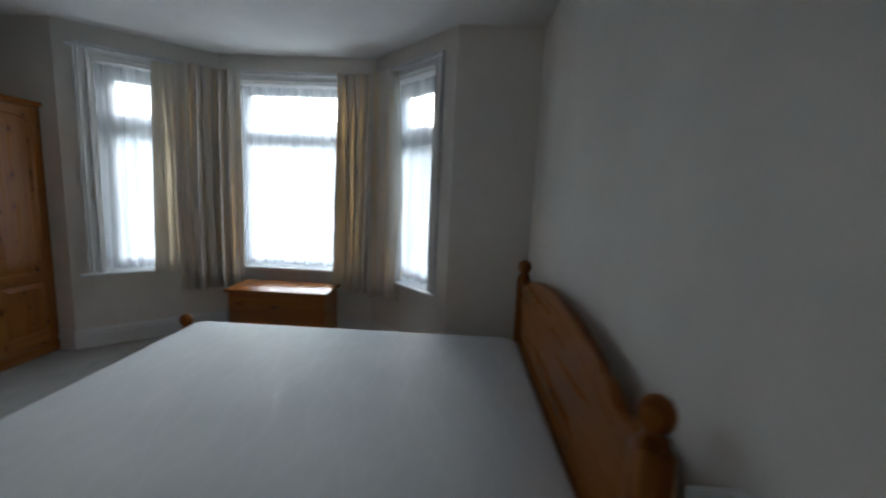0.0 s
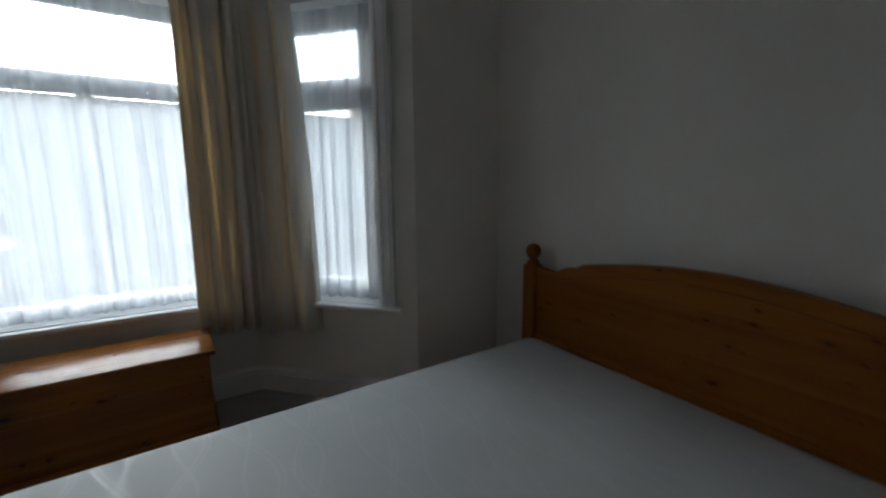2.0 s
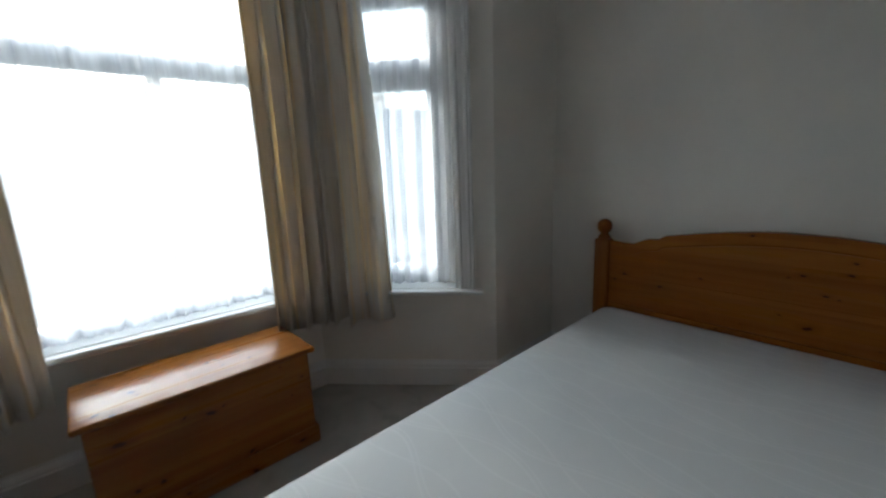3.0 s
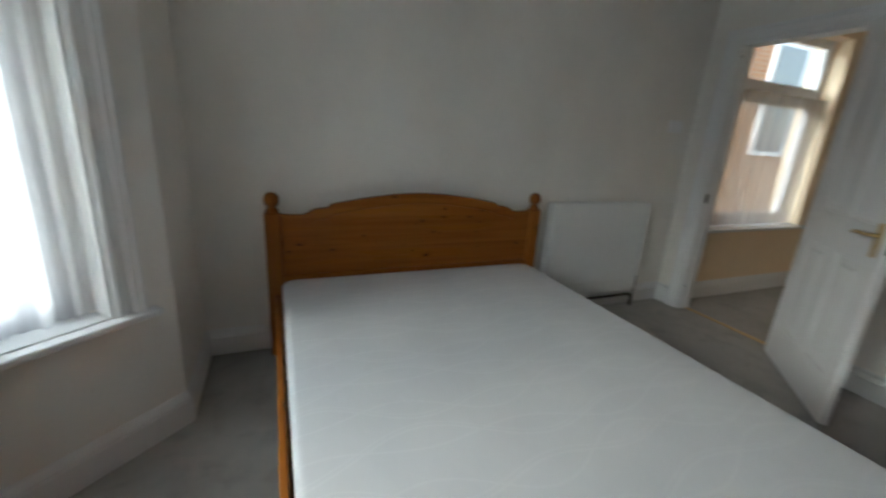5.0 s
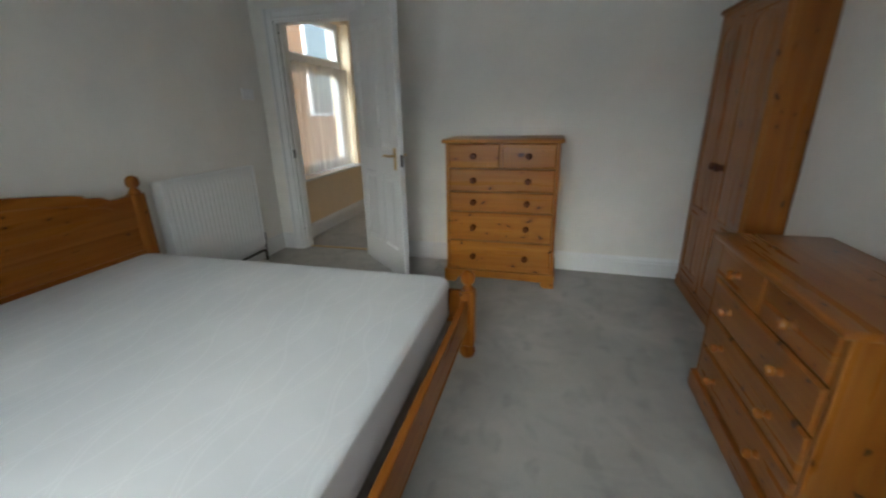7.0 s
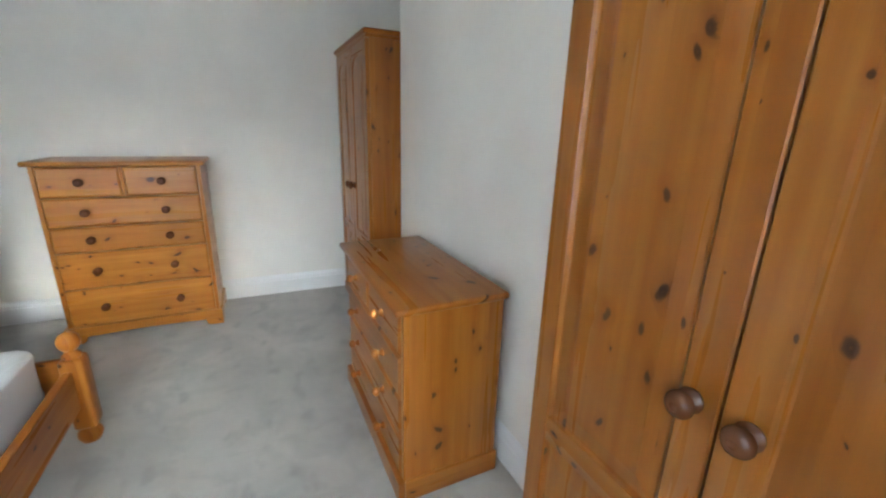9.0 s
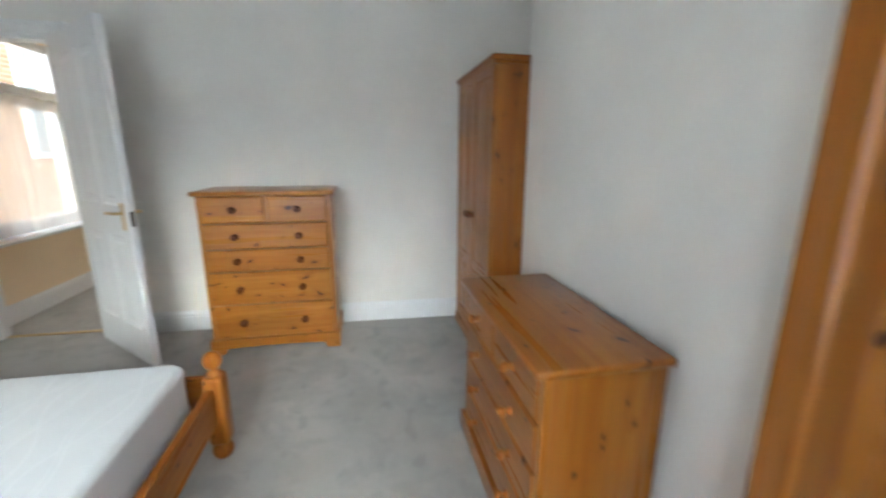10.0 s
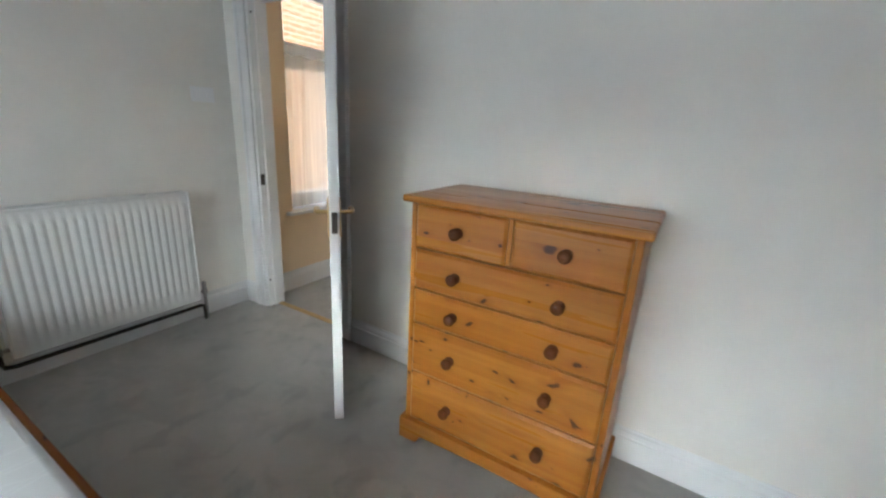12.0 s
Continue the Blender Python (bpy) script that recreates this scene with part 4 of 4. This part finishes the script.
# ---- chest under the middle window ----
def blanket_box():
    x0, x1, y0, y1, h = -2.29, -1.475, 3.73, 4.11, 0.470
    ox, oy = (x0 + x1) / 2, (y0 + y1) / 2
    top = thing("blanket_box", pose(ox, oy, 0), "low pine blanket box standing below the window", "blanket box")
    hw, hd = (x1 - x0) / 2, (y1 - y0) / 2
    part("lid", box(bmesh.new(), -hw, hw, -hd, hd, h - 0.024, h, 0.007, 3), SHADED_PINE["X"], top, "", True)
    part("front_panel", box(bmesh.new(), -hw + 0.025, hw - 0.025, -hd + 0.022, -hd + 0.042, 0.05, h - 0.0245, 0.002, 1), SHADED_PINE["X"], top)
    part("back_panel", box(bmesh.new(), -hw + 0.025, hw - 0.025, hd - 0.03, hd - 0.012, 0.05, h - 0.0245), SHADED_PINE["X"], top)
    for s in (-1, 1):
        xa, xb = sorted((s * (hw - 0.025), s * (hw - 0.045)))
        part("side_panel", box(bmesh.new(), xa, xb, -hd + 0.0425, hd - 0.0305, 0.05, h - 0.0245), SHADED_PINE["Y"], top)
    part("floor_board", box(bmesh.new(), -hw + 0.046, hw - 0.046, -hd + 0.043, hd - 0.031, 0.06, 0.08), SHADED_PINE["X"], top)
    bm = box(bmesh.new(), -hw + 0.012, hw - 0.012, -hd + 0.012, -hd + 0.0215, 0.0, 0.085, 0.004)
    part("plinth", bm, SHADED_PINE["X"], top)
    for s in (-1, 1):
        xa, xb = sorted((s * (hw - 0.012), s * (hw - 0.0245)))
        part("plinth", box(bmesh.new(), xa, xb, -hd + 0.022, hd - 0.012, 0.0, 0.085, 0.004), SHADED_PINE["Y"], top)


blanket_box()


# ---- radiator ----
def radiator():
    y0, y1, z0, z1 = 0.468, 1.325, 0.145, 0.845
    top = thing("radiator", pose(0, (y0 + y1) / 2, 0), "white double-panel radiator below bare wall, dark pipes", "radiator")
    hw = (y1 - y0) / 2
    for xf, sgn in ((-0.105, 1), (-0.040, 1)):
        bm = bmesh.new()
        count = 21
        pitch = (2 * hw - 0.03) / count
        cols = [(-hw, 0.0)]
        y = -hw + 0.015
        for i in range(count):
            cols += [(y + pitch * 0.10, 0.0), (y + pitch * 0.32, 0.009), (y + pitch * 0.68, 0.009), (y + pitch * 0.90, 0.0)]
            y += pitch
        cols.append((hw, 0.0))
        levels = [(z0, 0.0, 0.010), (z0 + 0.012, 0.0, 0.0), (z0 + 0.085, 0.0, 0.0), (z0 + 0.115, 1.0, 0.0), (z1 - 0.085, 1.0, 0.0), (z1 - 0.055, 0.0, 0.0), (z1 - 0.012, 0.0, 0.0), (z1, 0.0, 0.010)]
        grid = [[bm.verts.new((xf + back + 0.009 - k * d, yy, z)) for yy, d in cols] for z, k, back in levels]
        for a, b in zip(grid, grid[1:]):
            for i in range(len(cols) - 1):
                bm.faces.new((a[i], a[i + 1], b[i + 1], b[i]))
        box(bm, xf + 0.0195, xf + 0.023, -hw, hw, z0, z1)
        part("panel", bm, RADIATOR, top, "", True)
    for s in (-1, 1):
        ya, yb = sorted((s * hw, s * (hw + 0.006)))
        part("end_cover", box(bmesh.new(), -0.108, -0.016, ya, yb, z0 + 0.02, z1 + 0.004, 0.002, 1), RADIATOR, top)
    bm = bmesh.new()
    for x in (-0.104, -0.086, -0.068, -0.050, -0.032):
        box(bm, x, x + 0.006, -hw, hw, z1 + 0.0005, z1 + 0.005)
    for i in range(46):
        yy = -hw + 0.01 + i * (2 * hw - 0.02) / 45
        box(bm, -0.104, -0.026, yy - 0.003, yy + 0.003, z1 + 0.001, z1 + 0.0045)
    part("top_grille", bm, RADIATOR, top)
    for s in (-1, 1):
        bm = bmesh.new()
        box(bm, -0.015, -0.001, s * 0.3 - 0.02, s * 0.3 + 0.02, 0.3, 0.75)
        part("wall_bracket", bm, RADIATOR, top)
    bm = tube(bmesh.new(), [(-0.07, hw + 0.045, 0.19), (-0.07, hw + 0.045, 0.13), (-0.07, hw + 0.035, 0.108), (-0.07, hw, 0.100), (-0.07, -hw - 0.01, 0.100), (-0.07, -hw - 0.030, 0.092), (-0.07, -hw - 0.035, 0.06), (-0.07, -hw - 0.035, 0.0)], 0.011)
    part("supply_pipe", bm, PIPE, top, "dark painted copper pipe", True)
    for s in (-1, 1):
        y = s * (hw + 0.045)
        bm = bmesh.new()
        lathe(bm, [(0.010, 0.0 if s < 0 else 0.14), (0.010, 0.175), (0.016, 0.178), (0.016, 0.205), (0.012, 0.210), (0.013, 0.235), (0.011, 0.255), (0.002, 0.258)], (-0.07, y, 0), "Z", 16)
        lathe(bm, [(0.010, -0.045 if s > 0 else 0.0), (0.010, 0.0 if s > 0 else 0.045)], (-0.07, y, 0.192), "Y", 12)
        part("valve", bm, VALVE, top, "grey metal radiator valve", True)


radiator()

# light switch by the door
sw = thing("light_switch", pose(0, 0.258, 1.412), "white plastic double light switch on the wall", "light switch")
part("plate", box(bmesh.new(), -0.011, -0.001, -0.070, 0.070, -0.043, 0.043, 0.003), PLASTIC, sw)
for y in (-0.030, 0.030):
    part("rocker", box(bmesh.new(), -0.015, -0.0115, y - 0.008, y + 0.008, -0.013, 0.013, 0.001), PLASTIC, sw)


# ---- hall beyond the door ----
HX, HY0, HY1 = -0.09, BACK - WALL_T, -2.30
HW0, HW1, HS, HH = 0.225, 1.48, 0.625, 2.24      # its window along the wall
wall("wall_hall_window", (HX, HY1), (HX, HY0), OUT, GROUND, CEIL, [((HY0 - HY1) - HW1, (HY0 - HY1) - HW0, HS, HH)], mat=HALL_WALL, label="cream painted hall wall, warm light put into its colour")
wall("wall_hall_end", (-1.35, HY1), (HX, HY1), 0.12, 0, CEIL, mat=HALL_WALL, label="cream painted hall end wall, warm light put into its colour", m1=OUT, m0=0.12)
wall("wall_hall_inner", (-1.35, HY0), (-1.35, HY1), 0.12, 0, CEIL, mat=HALL_WALL, label="cream painted inner hall wall, warm light put into its colour")
bm = bmesh.new()
box(bm, -1.47, 0.19, HY1 - 0.12, BACK - 0.0005, -0.12, -0.0005)
structure("hall_floor", bm, CARPET, "grey carpet of the hall", "carpet")
bm = bmesh.new()
box(bm, -1.47, 0.19, HY1 - 0.12, HY0, CEIL, CEIL + 0.12)
structure("hall_ceiling", bm, CEILING, "plain hall ceiling", "ceiling")
bm = sweep(bmesh.new(), [(-1.35, HY0), (-1.35, HY1), (HX, HY1), (HX, HY0 )], SKIRT)
structure("baseboard", bm, GLOSS, "white skirting board of the hall", "skirting")


def hall_window():
    top = thing("window_4", along((HX, HY0), (HX, HY1)) @ pose(0, 0, 0), "white painted hall window with a top light and net", "window", "", "structure")
    # local x runs along the wall away from the bedroom, local y points into the hall
    s0, s1 = HW0, HW1
    bm = bmesh.new()
    box(bm, s0, s0 + 0.012, -0.13, 0.0, HS, HH)
    box(bm, s1 - 0.012, s1, -0.13, 0.0, HS, HH)
    box(bm, s0 + 0.012, s1 - 0.012, -0.13, 0.0, HH - 0.012, HH)
    part("window_lining", bm, HALL_WALL, top, "plaster reveal in hall paint, warm light put into its colour")
    part("window_sill", box(bmesh.new(), s0 - 0.05, s1 + 0.05, 0.001, 0.05, HS - 0.028, HS, 0.008, 3), GLOSS, top)
    part("window_sill", box(bmesh.new(), s0 + 0.001, s1 - 0.001, -0.13, 0.0, HS - 0.02, HS + 0.004), GLOSS, top)
    bm = bmesh.new()
    w, a, b = 0.060, -0.20, -0.13
    t0, t1 = 1.70, 1.815
    box(bm, s0, s0 + w, a, b, HS, HH, 0.005)
    box(bm, s1 - w, s1, a, b, HS, HH, 0.005)
    box(bm, s0 + w, s1 - w, a, b, HH - w, HH, 0.005)
    box(bm, s0 + w, s1 - w, a, b, HS, HS + w, 0.005)
    part("window_frame", bm, UPVC, top)
    part("transom", box(bmesh.new(), s0 + w, s1 - w, a, b + 0.01, t0, t1, 0.006), UPVC, top)
    for za, zb, g in ((HS + w, t0, 0.045), (t1, HH - w, 0.020)):
        bm = bmesh.new()
        x0, x1 = s0 + w, s1 - w
        box(bm, x0, x0 + g, a + 0.012, b - 0.008, za, zb, 0.004)
        box(bm, x1 - g, x1, a + 0.012, b - 0.008, za, zb, 0.004)
        box(bm, x0 + g, x1 - g, a + 0.012, b - 0.008, za, za + g, 0.004)
        box(bm, x0 + g, x1 - g, a + 0.012, b - 0.008, zb - g, zb, 0.004)
        part("sash", bm, UPVC, top)
        p = part("pane", box(bmesh.new(), x0 + g * 0.5, x1 - g * 0.5, -0.168, -0.162, za + g * 0.5, zb - g * 0.5), GLASS, top)
        p.visible_shadow = False


hall_window()
hx = HX + 0.06
bm = folds(bmesh.new(), [(hx, HY0 - HW0 - 0.02), (hx, HY0 - 0.8), (hx, HY0 - HW1 + 0.02)], HS + 0.01, 1.74, 0.006, 0.15, 55, 0.6, 1.0, 6)
hanging("net_curtain", bm, HALL_NET, "sheer net on the lower half of the hall window", "net curtain", "")

# ---- outside ----
BRICK = material("orange_brick", (0.50, 0.22, 0.10), 0.85)
n = Nodes(BRICK)
sp = n.add("SeparateXYZ", Vector=n.coords())
bt = n.add("TexBrick", Vector=n.add("CombineXYZ", X=n.math("ADD", sp.outputs[0], sp.outputs[1]), Y=sp.outputs[2]).outputs[0], Scale=1.0)
bt.inputs["Color1"].default_value = (0.38, 0.185, 0.085, 1)
bt.inputs["Color2"].default_value = (0.30, 0.135, 0.06, 1)
bt.inputs["Mortar"].default_value = (0.36, 0.31, 0.25, 1)
bt.inputs["Brick Width"].default_value, bt.inputs["Row Height"].default_value, bt.inputs["Mortar Size"].default_value = 0.225, 0.075, 0.010
n.colour(bt.outputs[0])
RENDER_WALL = painted("pale_render", (0.62, 0.58, 0.52), 0.9, 0.10)
PEBBLE_WALL = painted("cream_pebbledash", (0.68, 0.66, 0.61), 0.95, 0.14, 0.5, 60.0)
SLATE = painted("grey_roof_slate", (0.16, 0.16, 0.17), 0.7, 0.2)
ROAD = painted("asphalt", (0.055, 0.055, 0.058), 0.9, 0.2)
PAVE = painted("pale_paving", (0.33, 0.32, 0.30), 0.9, 0.15)
DARK_GLASS = material("dark_window_glass", (0.16, 0.18, 0.20), 0.08)

bm = bmesh.new()
box(bm, -120, 120, -120, 160, GROUND - 0.3, GROUND)
structure("ground", bm, PAVE, "pale paved ground around the houses", "ground")
bm = box(bmesh.new(), -120, 120, 10.6, 17.0, GROUND - 0.28, GROUND + 0.004)
structure("road", bm, ROAD, "grey asphalt street below the bay", "road")
for ya, yb in ((8.8, 10.6), (17.0, 18.8)):
    bm = box(bmesh.new(), -120, 120, ya, yb, GROUND - 0.28, GROUND + 0.12)
    structure("pavement", bm, PAVE, "paved footway with a raised kerb", "pavement")


def town_house(x, wall_mat, label):
    """A two-storey terraced house across the street, facing the bay."""
    top = thing("house", pose(x, 30.0, GROUND), label, "house", "houses across the street")
    w, d, e, r = 8.396, 8.0, 5.2, 7.2
    part("wall", box(bmesh.new(), -w / 2, w / 2, 0, d, 0, e), wall_mat, top)
    bm = bmesh.new()
    prism(bm, [(-0.3, e - 0.1), (d + 0.3, e - 0.1), (d / 2, r)], lambda u, v, h: (h, u, v), -w / 2, w / 2)
    part("roof", bm, SLATE, top)
    part("chimney", box(bmesh.new(), w / 2 - 0.8, w / 2 - 0.02, d / 2 - 0.5, d / 2 + 0.5, r - 0.7, r + 0.9), BRICK, top)
    for sx, z0, z1, hw in ((-1.6, 0.8, 2.4, 1.2), (-1.6, 3.4, 4.7, 1.1), (1.9, 3.4, 4.7, 0.7)):
        win = part("window", box(bmesh.new(), sx - hw, sx + hw, -0.06, -0.001, z0, z1, 0.01), UPVC, top)
        for k in (-1, 1):
            part("pane", box(bmesh.new(), sx + (k - 1) * hw / 2 + 0.06, sx + (k + 1) * hw / 2 - 0.06, -0.075, -0.061, z0 + 0.07, z1 - 0.07), DARK_GLASS, win)
    part("door", box(bmesh.new(), 1.5, 2.4, -0.05, -0.001, 0.15, 2.25, 0.01), GLOSS, top)


for i, x in enumerate((-26.0, -17.6, -9.2, -0.8, 7.6, 16.0, 24.4)):
    town_house(x, RENDER_WALL if i % 2 else PEBBLE_WALL, "pale rendered terraced house across the street" if i % 2 else "cream pebbledashed terraced house across the street")


# unseen storey added above, only to shade the side passage
bm = box(bmesh.new(), WEST - 0.3, HX + OUT, -6.0, 3.40, CEIL + 0.125, 6.4)
structure("wall_upper_storey", bm, RENDER_WALL, "unseen rendered storey added to shade the side passage", "wall")


def side_wing():
    """The brick wing of the next house, seen through the hall window."""
    top = thing("neighbour_wing", pose(2.6, -2.0, GROUND), "orange brick wall of the next house with a white window", "house")
    # wall carried up out of view to keep sky light off the passage
    part("wall", box(bmesh.new(), 0, 4, -9, 3, 0, 9.0), BRICK, top)
    win = part("window", box(bmesh.new(), -0.05, -0.001, -3.85, -2.85, 1.95, 3.85, 0.01), UPVC, top)
    part("pane", box(bmesh.new(), -0.065, -0.051, -3.72, -2.93, 2.03, 2.80), DARK_GLASS, win)
    part("pane", box(bmesh.new(), -0.065, -0.051, -3.72, -2.93, 2.90, 3.77), DARK_GLASS, win)


side_wing()


# ---- parked car and bin in the street ----
CAR_PAINT = material("white_car_paint", (0.80, 0.81, 0.82), 0.25)
RUBBER = material("black_rubber", (0.03, 0.03, 0.03), 0.8)
ALLOY = material("grey_alloy", (0.45, 0.45, 0.46), 0.35, 0.8)
LAMP_GLASS = material("red_lamp_glass", (0.35, 0.03, 0.02), 0.2)
BIN = painted("blue_grey_plastic", (0.16, 0.20, 0.30), 0.55, 0.1)


def parked_car(m, label):
    top = thing("car", m, label, "car")
    side = [(-2.10, 0.30), (-2.14, 0.62), (-2.02, 0.80), (-1.25, 0.90), (-0.55, 1.38), (0.20, 1.46), (1.25, 1.42), (1.85, 1.00), (2.08, 0.92), (2.12, 0.45), (2.05, 0.28)]
    bm = bmesh.new()
    prism(bm, side, lambda u, v, y: (u, y, v), -0.82, 0.82)
    bmesh.ops.bevel(bm, geom=bm.edges[:], offset=0.06, segments=2, profile=0.6, affect="EDGES")
    part("body", bm, CAR_PAINT, top, "", True)
    glass = ((-1.05, 0.95), (-0.50, 1.32), (0.10, 1.38), (0.10, 0.95)), ((0.20, 0.95), (0.20, 1.38), (1.10, 1.34), (1.55, 0.98))
    for y in (-1, 1):
        for g in glass:
            bm = bmesh.new()
            prism(bm, g, lambda u, v, h: (u, y * h, v), 0.815, 0.828)
            part("side_window", bm, DARK_GLASS, top)
        for x in (-1.35, 1.30):
            bm = bmesh.new()
            lathe(bm, [(0.20, -0.09), (0.29, -0.09), (0.31, -0.06), (0.31, 0.06), (0.29, 0.09), (0.20, 0.09)], (x, y * 0.76, 0.31), "Y", 24)
            wheel = part("wheel", bm, RUBBER, top, "", True)
            bm = bmesh.new()
            lathe(bm, [(0.03, 0.0), (0.19, 0.02), (0.195, 0.05)] if y > 0 else [(0.195, -0.05), (0.19, -0.02), (0.03, 0.0)], (x, y * 0.81, 0.31), "Y", 20)
            part("rim", bm, ALLOY, wheel, "", True)
        part("tail_lamp", box(bmesh.new(), 2.06, 2.125, y * 0.66 - 0.08, y * 0.66 + 0.08, 0.66, 0.84, 0.01), LAMP_GLASS, top)
    for a, b, xs in ((0.94, 1.36, (-1.14, -0.52)),):
        bm = bmesh.new()
        prism(bm, [(xs[0], a), (xs[1], b), (xs[1] - 0.02, b + 0.012), (xs[0] - 0.02, a + 0.012)], lambda u, v, h: (u, h, v), -0.68, 0.68)
        part("windscreen", bm, DARK_GLASS, top)


parked_car(pose(-6.2, 12.0, GROUND + 0.004), "white hatchback parked at the kerb of the street")


def wheelie_bin(m, label):
    top = thing("wheelie_bin", m, label, "bin")
    bm = bmesh.new()
    a = [bm.verts.new(p) for p in ((-0.22, -0.26, 0.06), (0.22, -0.26, 0.06), (0.22, 0.24, 0.06), (-0.22, 0.24, 0.06))]
    b = [bm.verts.new(p) for p in ((-0.28, -0.34, 0.98), (0.28, -0.34, 0.98), (0.28, 0.32, 0.98), (-0.28, 0.32, 0.98))]
    bm.faces.new(a[::-1])
    bm.faces.new(b)
    for i in range(4):
        j = (i + 1) % 4
        bm.faces.new((a[i], a[j], b[j], b[i]))
    bmesh.ops.bevel(bm, geom=bm.edges[:], offset=0.02, segments=2, profile=0.5, affect="EDGES")
    part("body", bm, BIN, top)
    part("lid", box(bmesh.new(), -0.30, 0.30, -0.37, 0.36, 0.985, 1.05, 0.02, 2), BIN, top)
    for x in (-0.24, 0.24):
        bm = bmesh.new()
        lathe(bm, [(0.02, -0.025), (0.10, -0.025), (0.10, 0.025), (0.02, 0.025)], (x, 0.25, 0.10), "X", 18)
        part("wheel", bm, RUBBER, top, "", True)


wheelie_bin(pose(-0.25, 7.6, GROUND, 0, 0, 15), "blue-grey wheelie bin standing outside the bay")
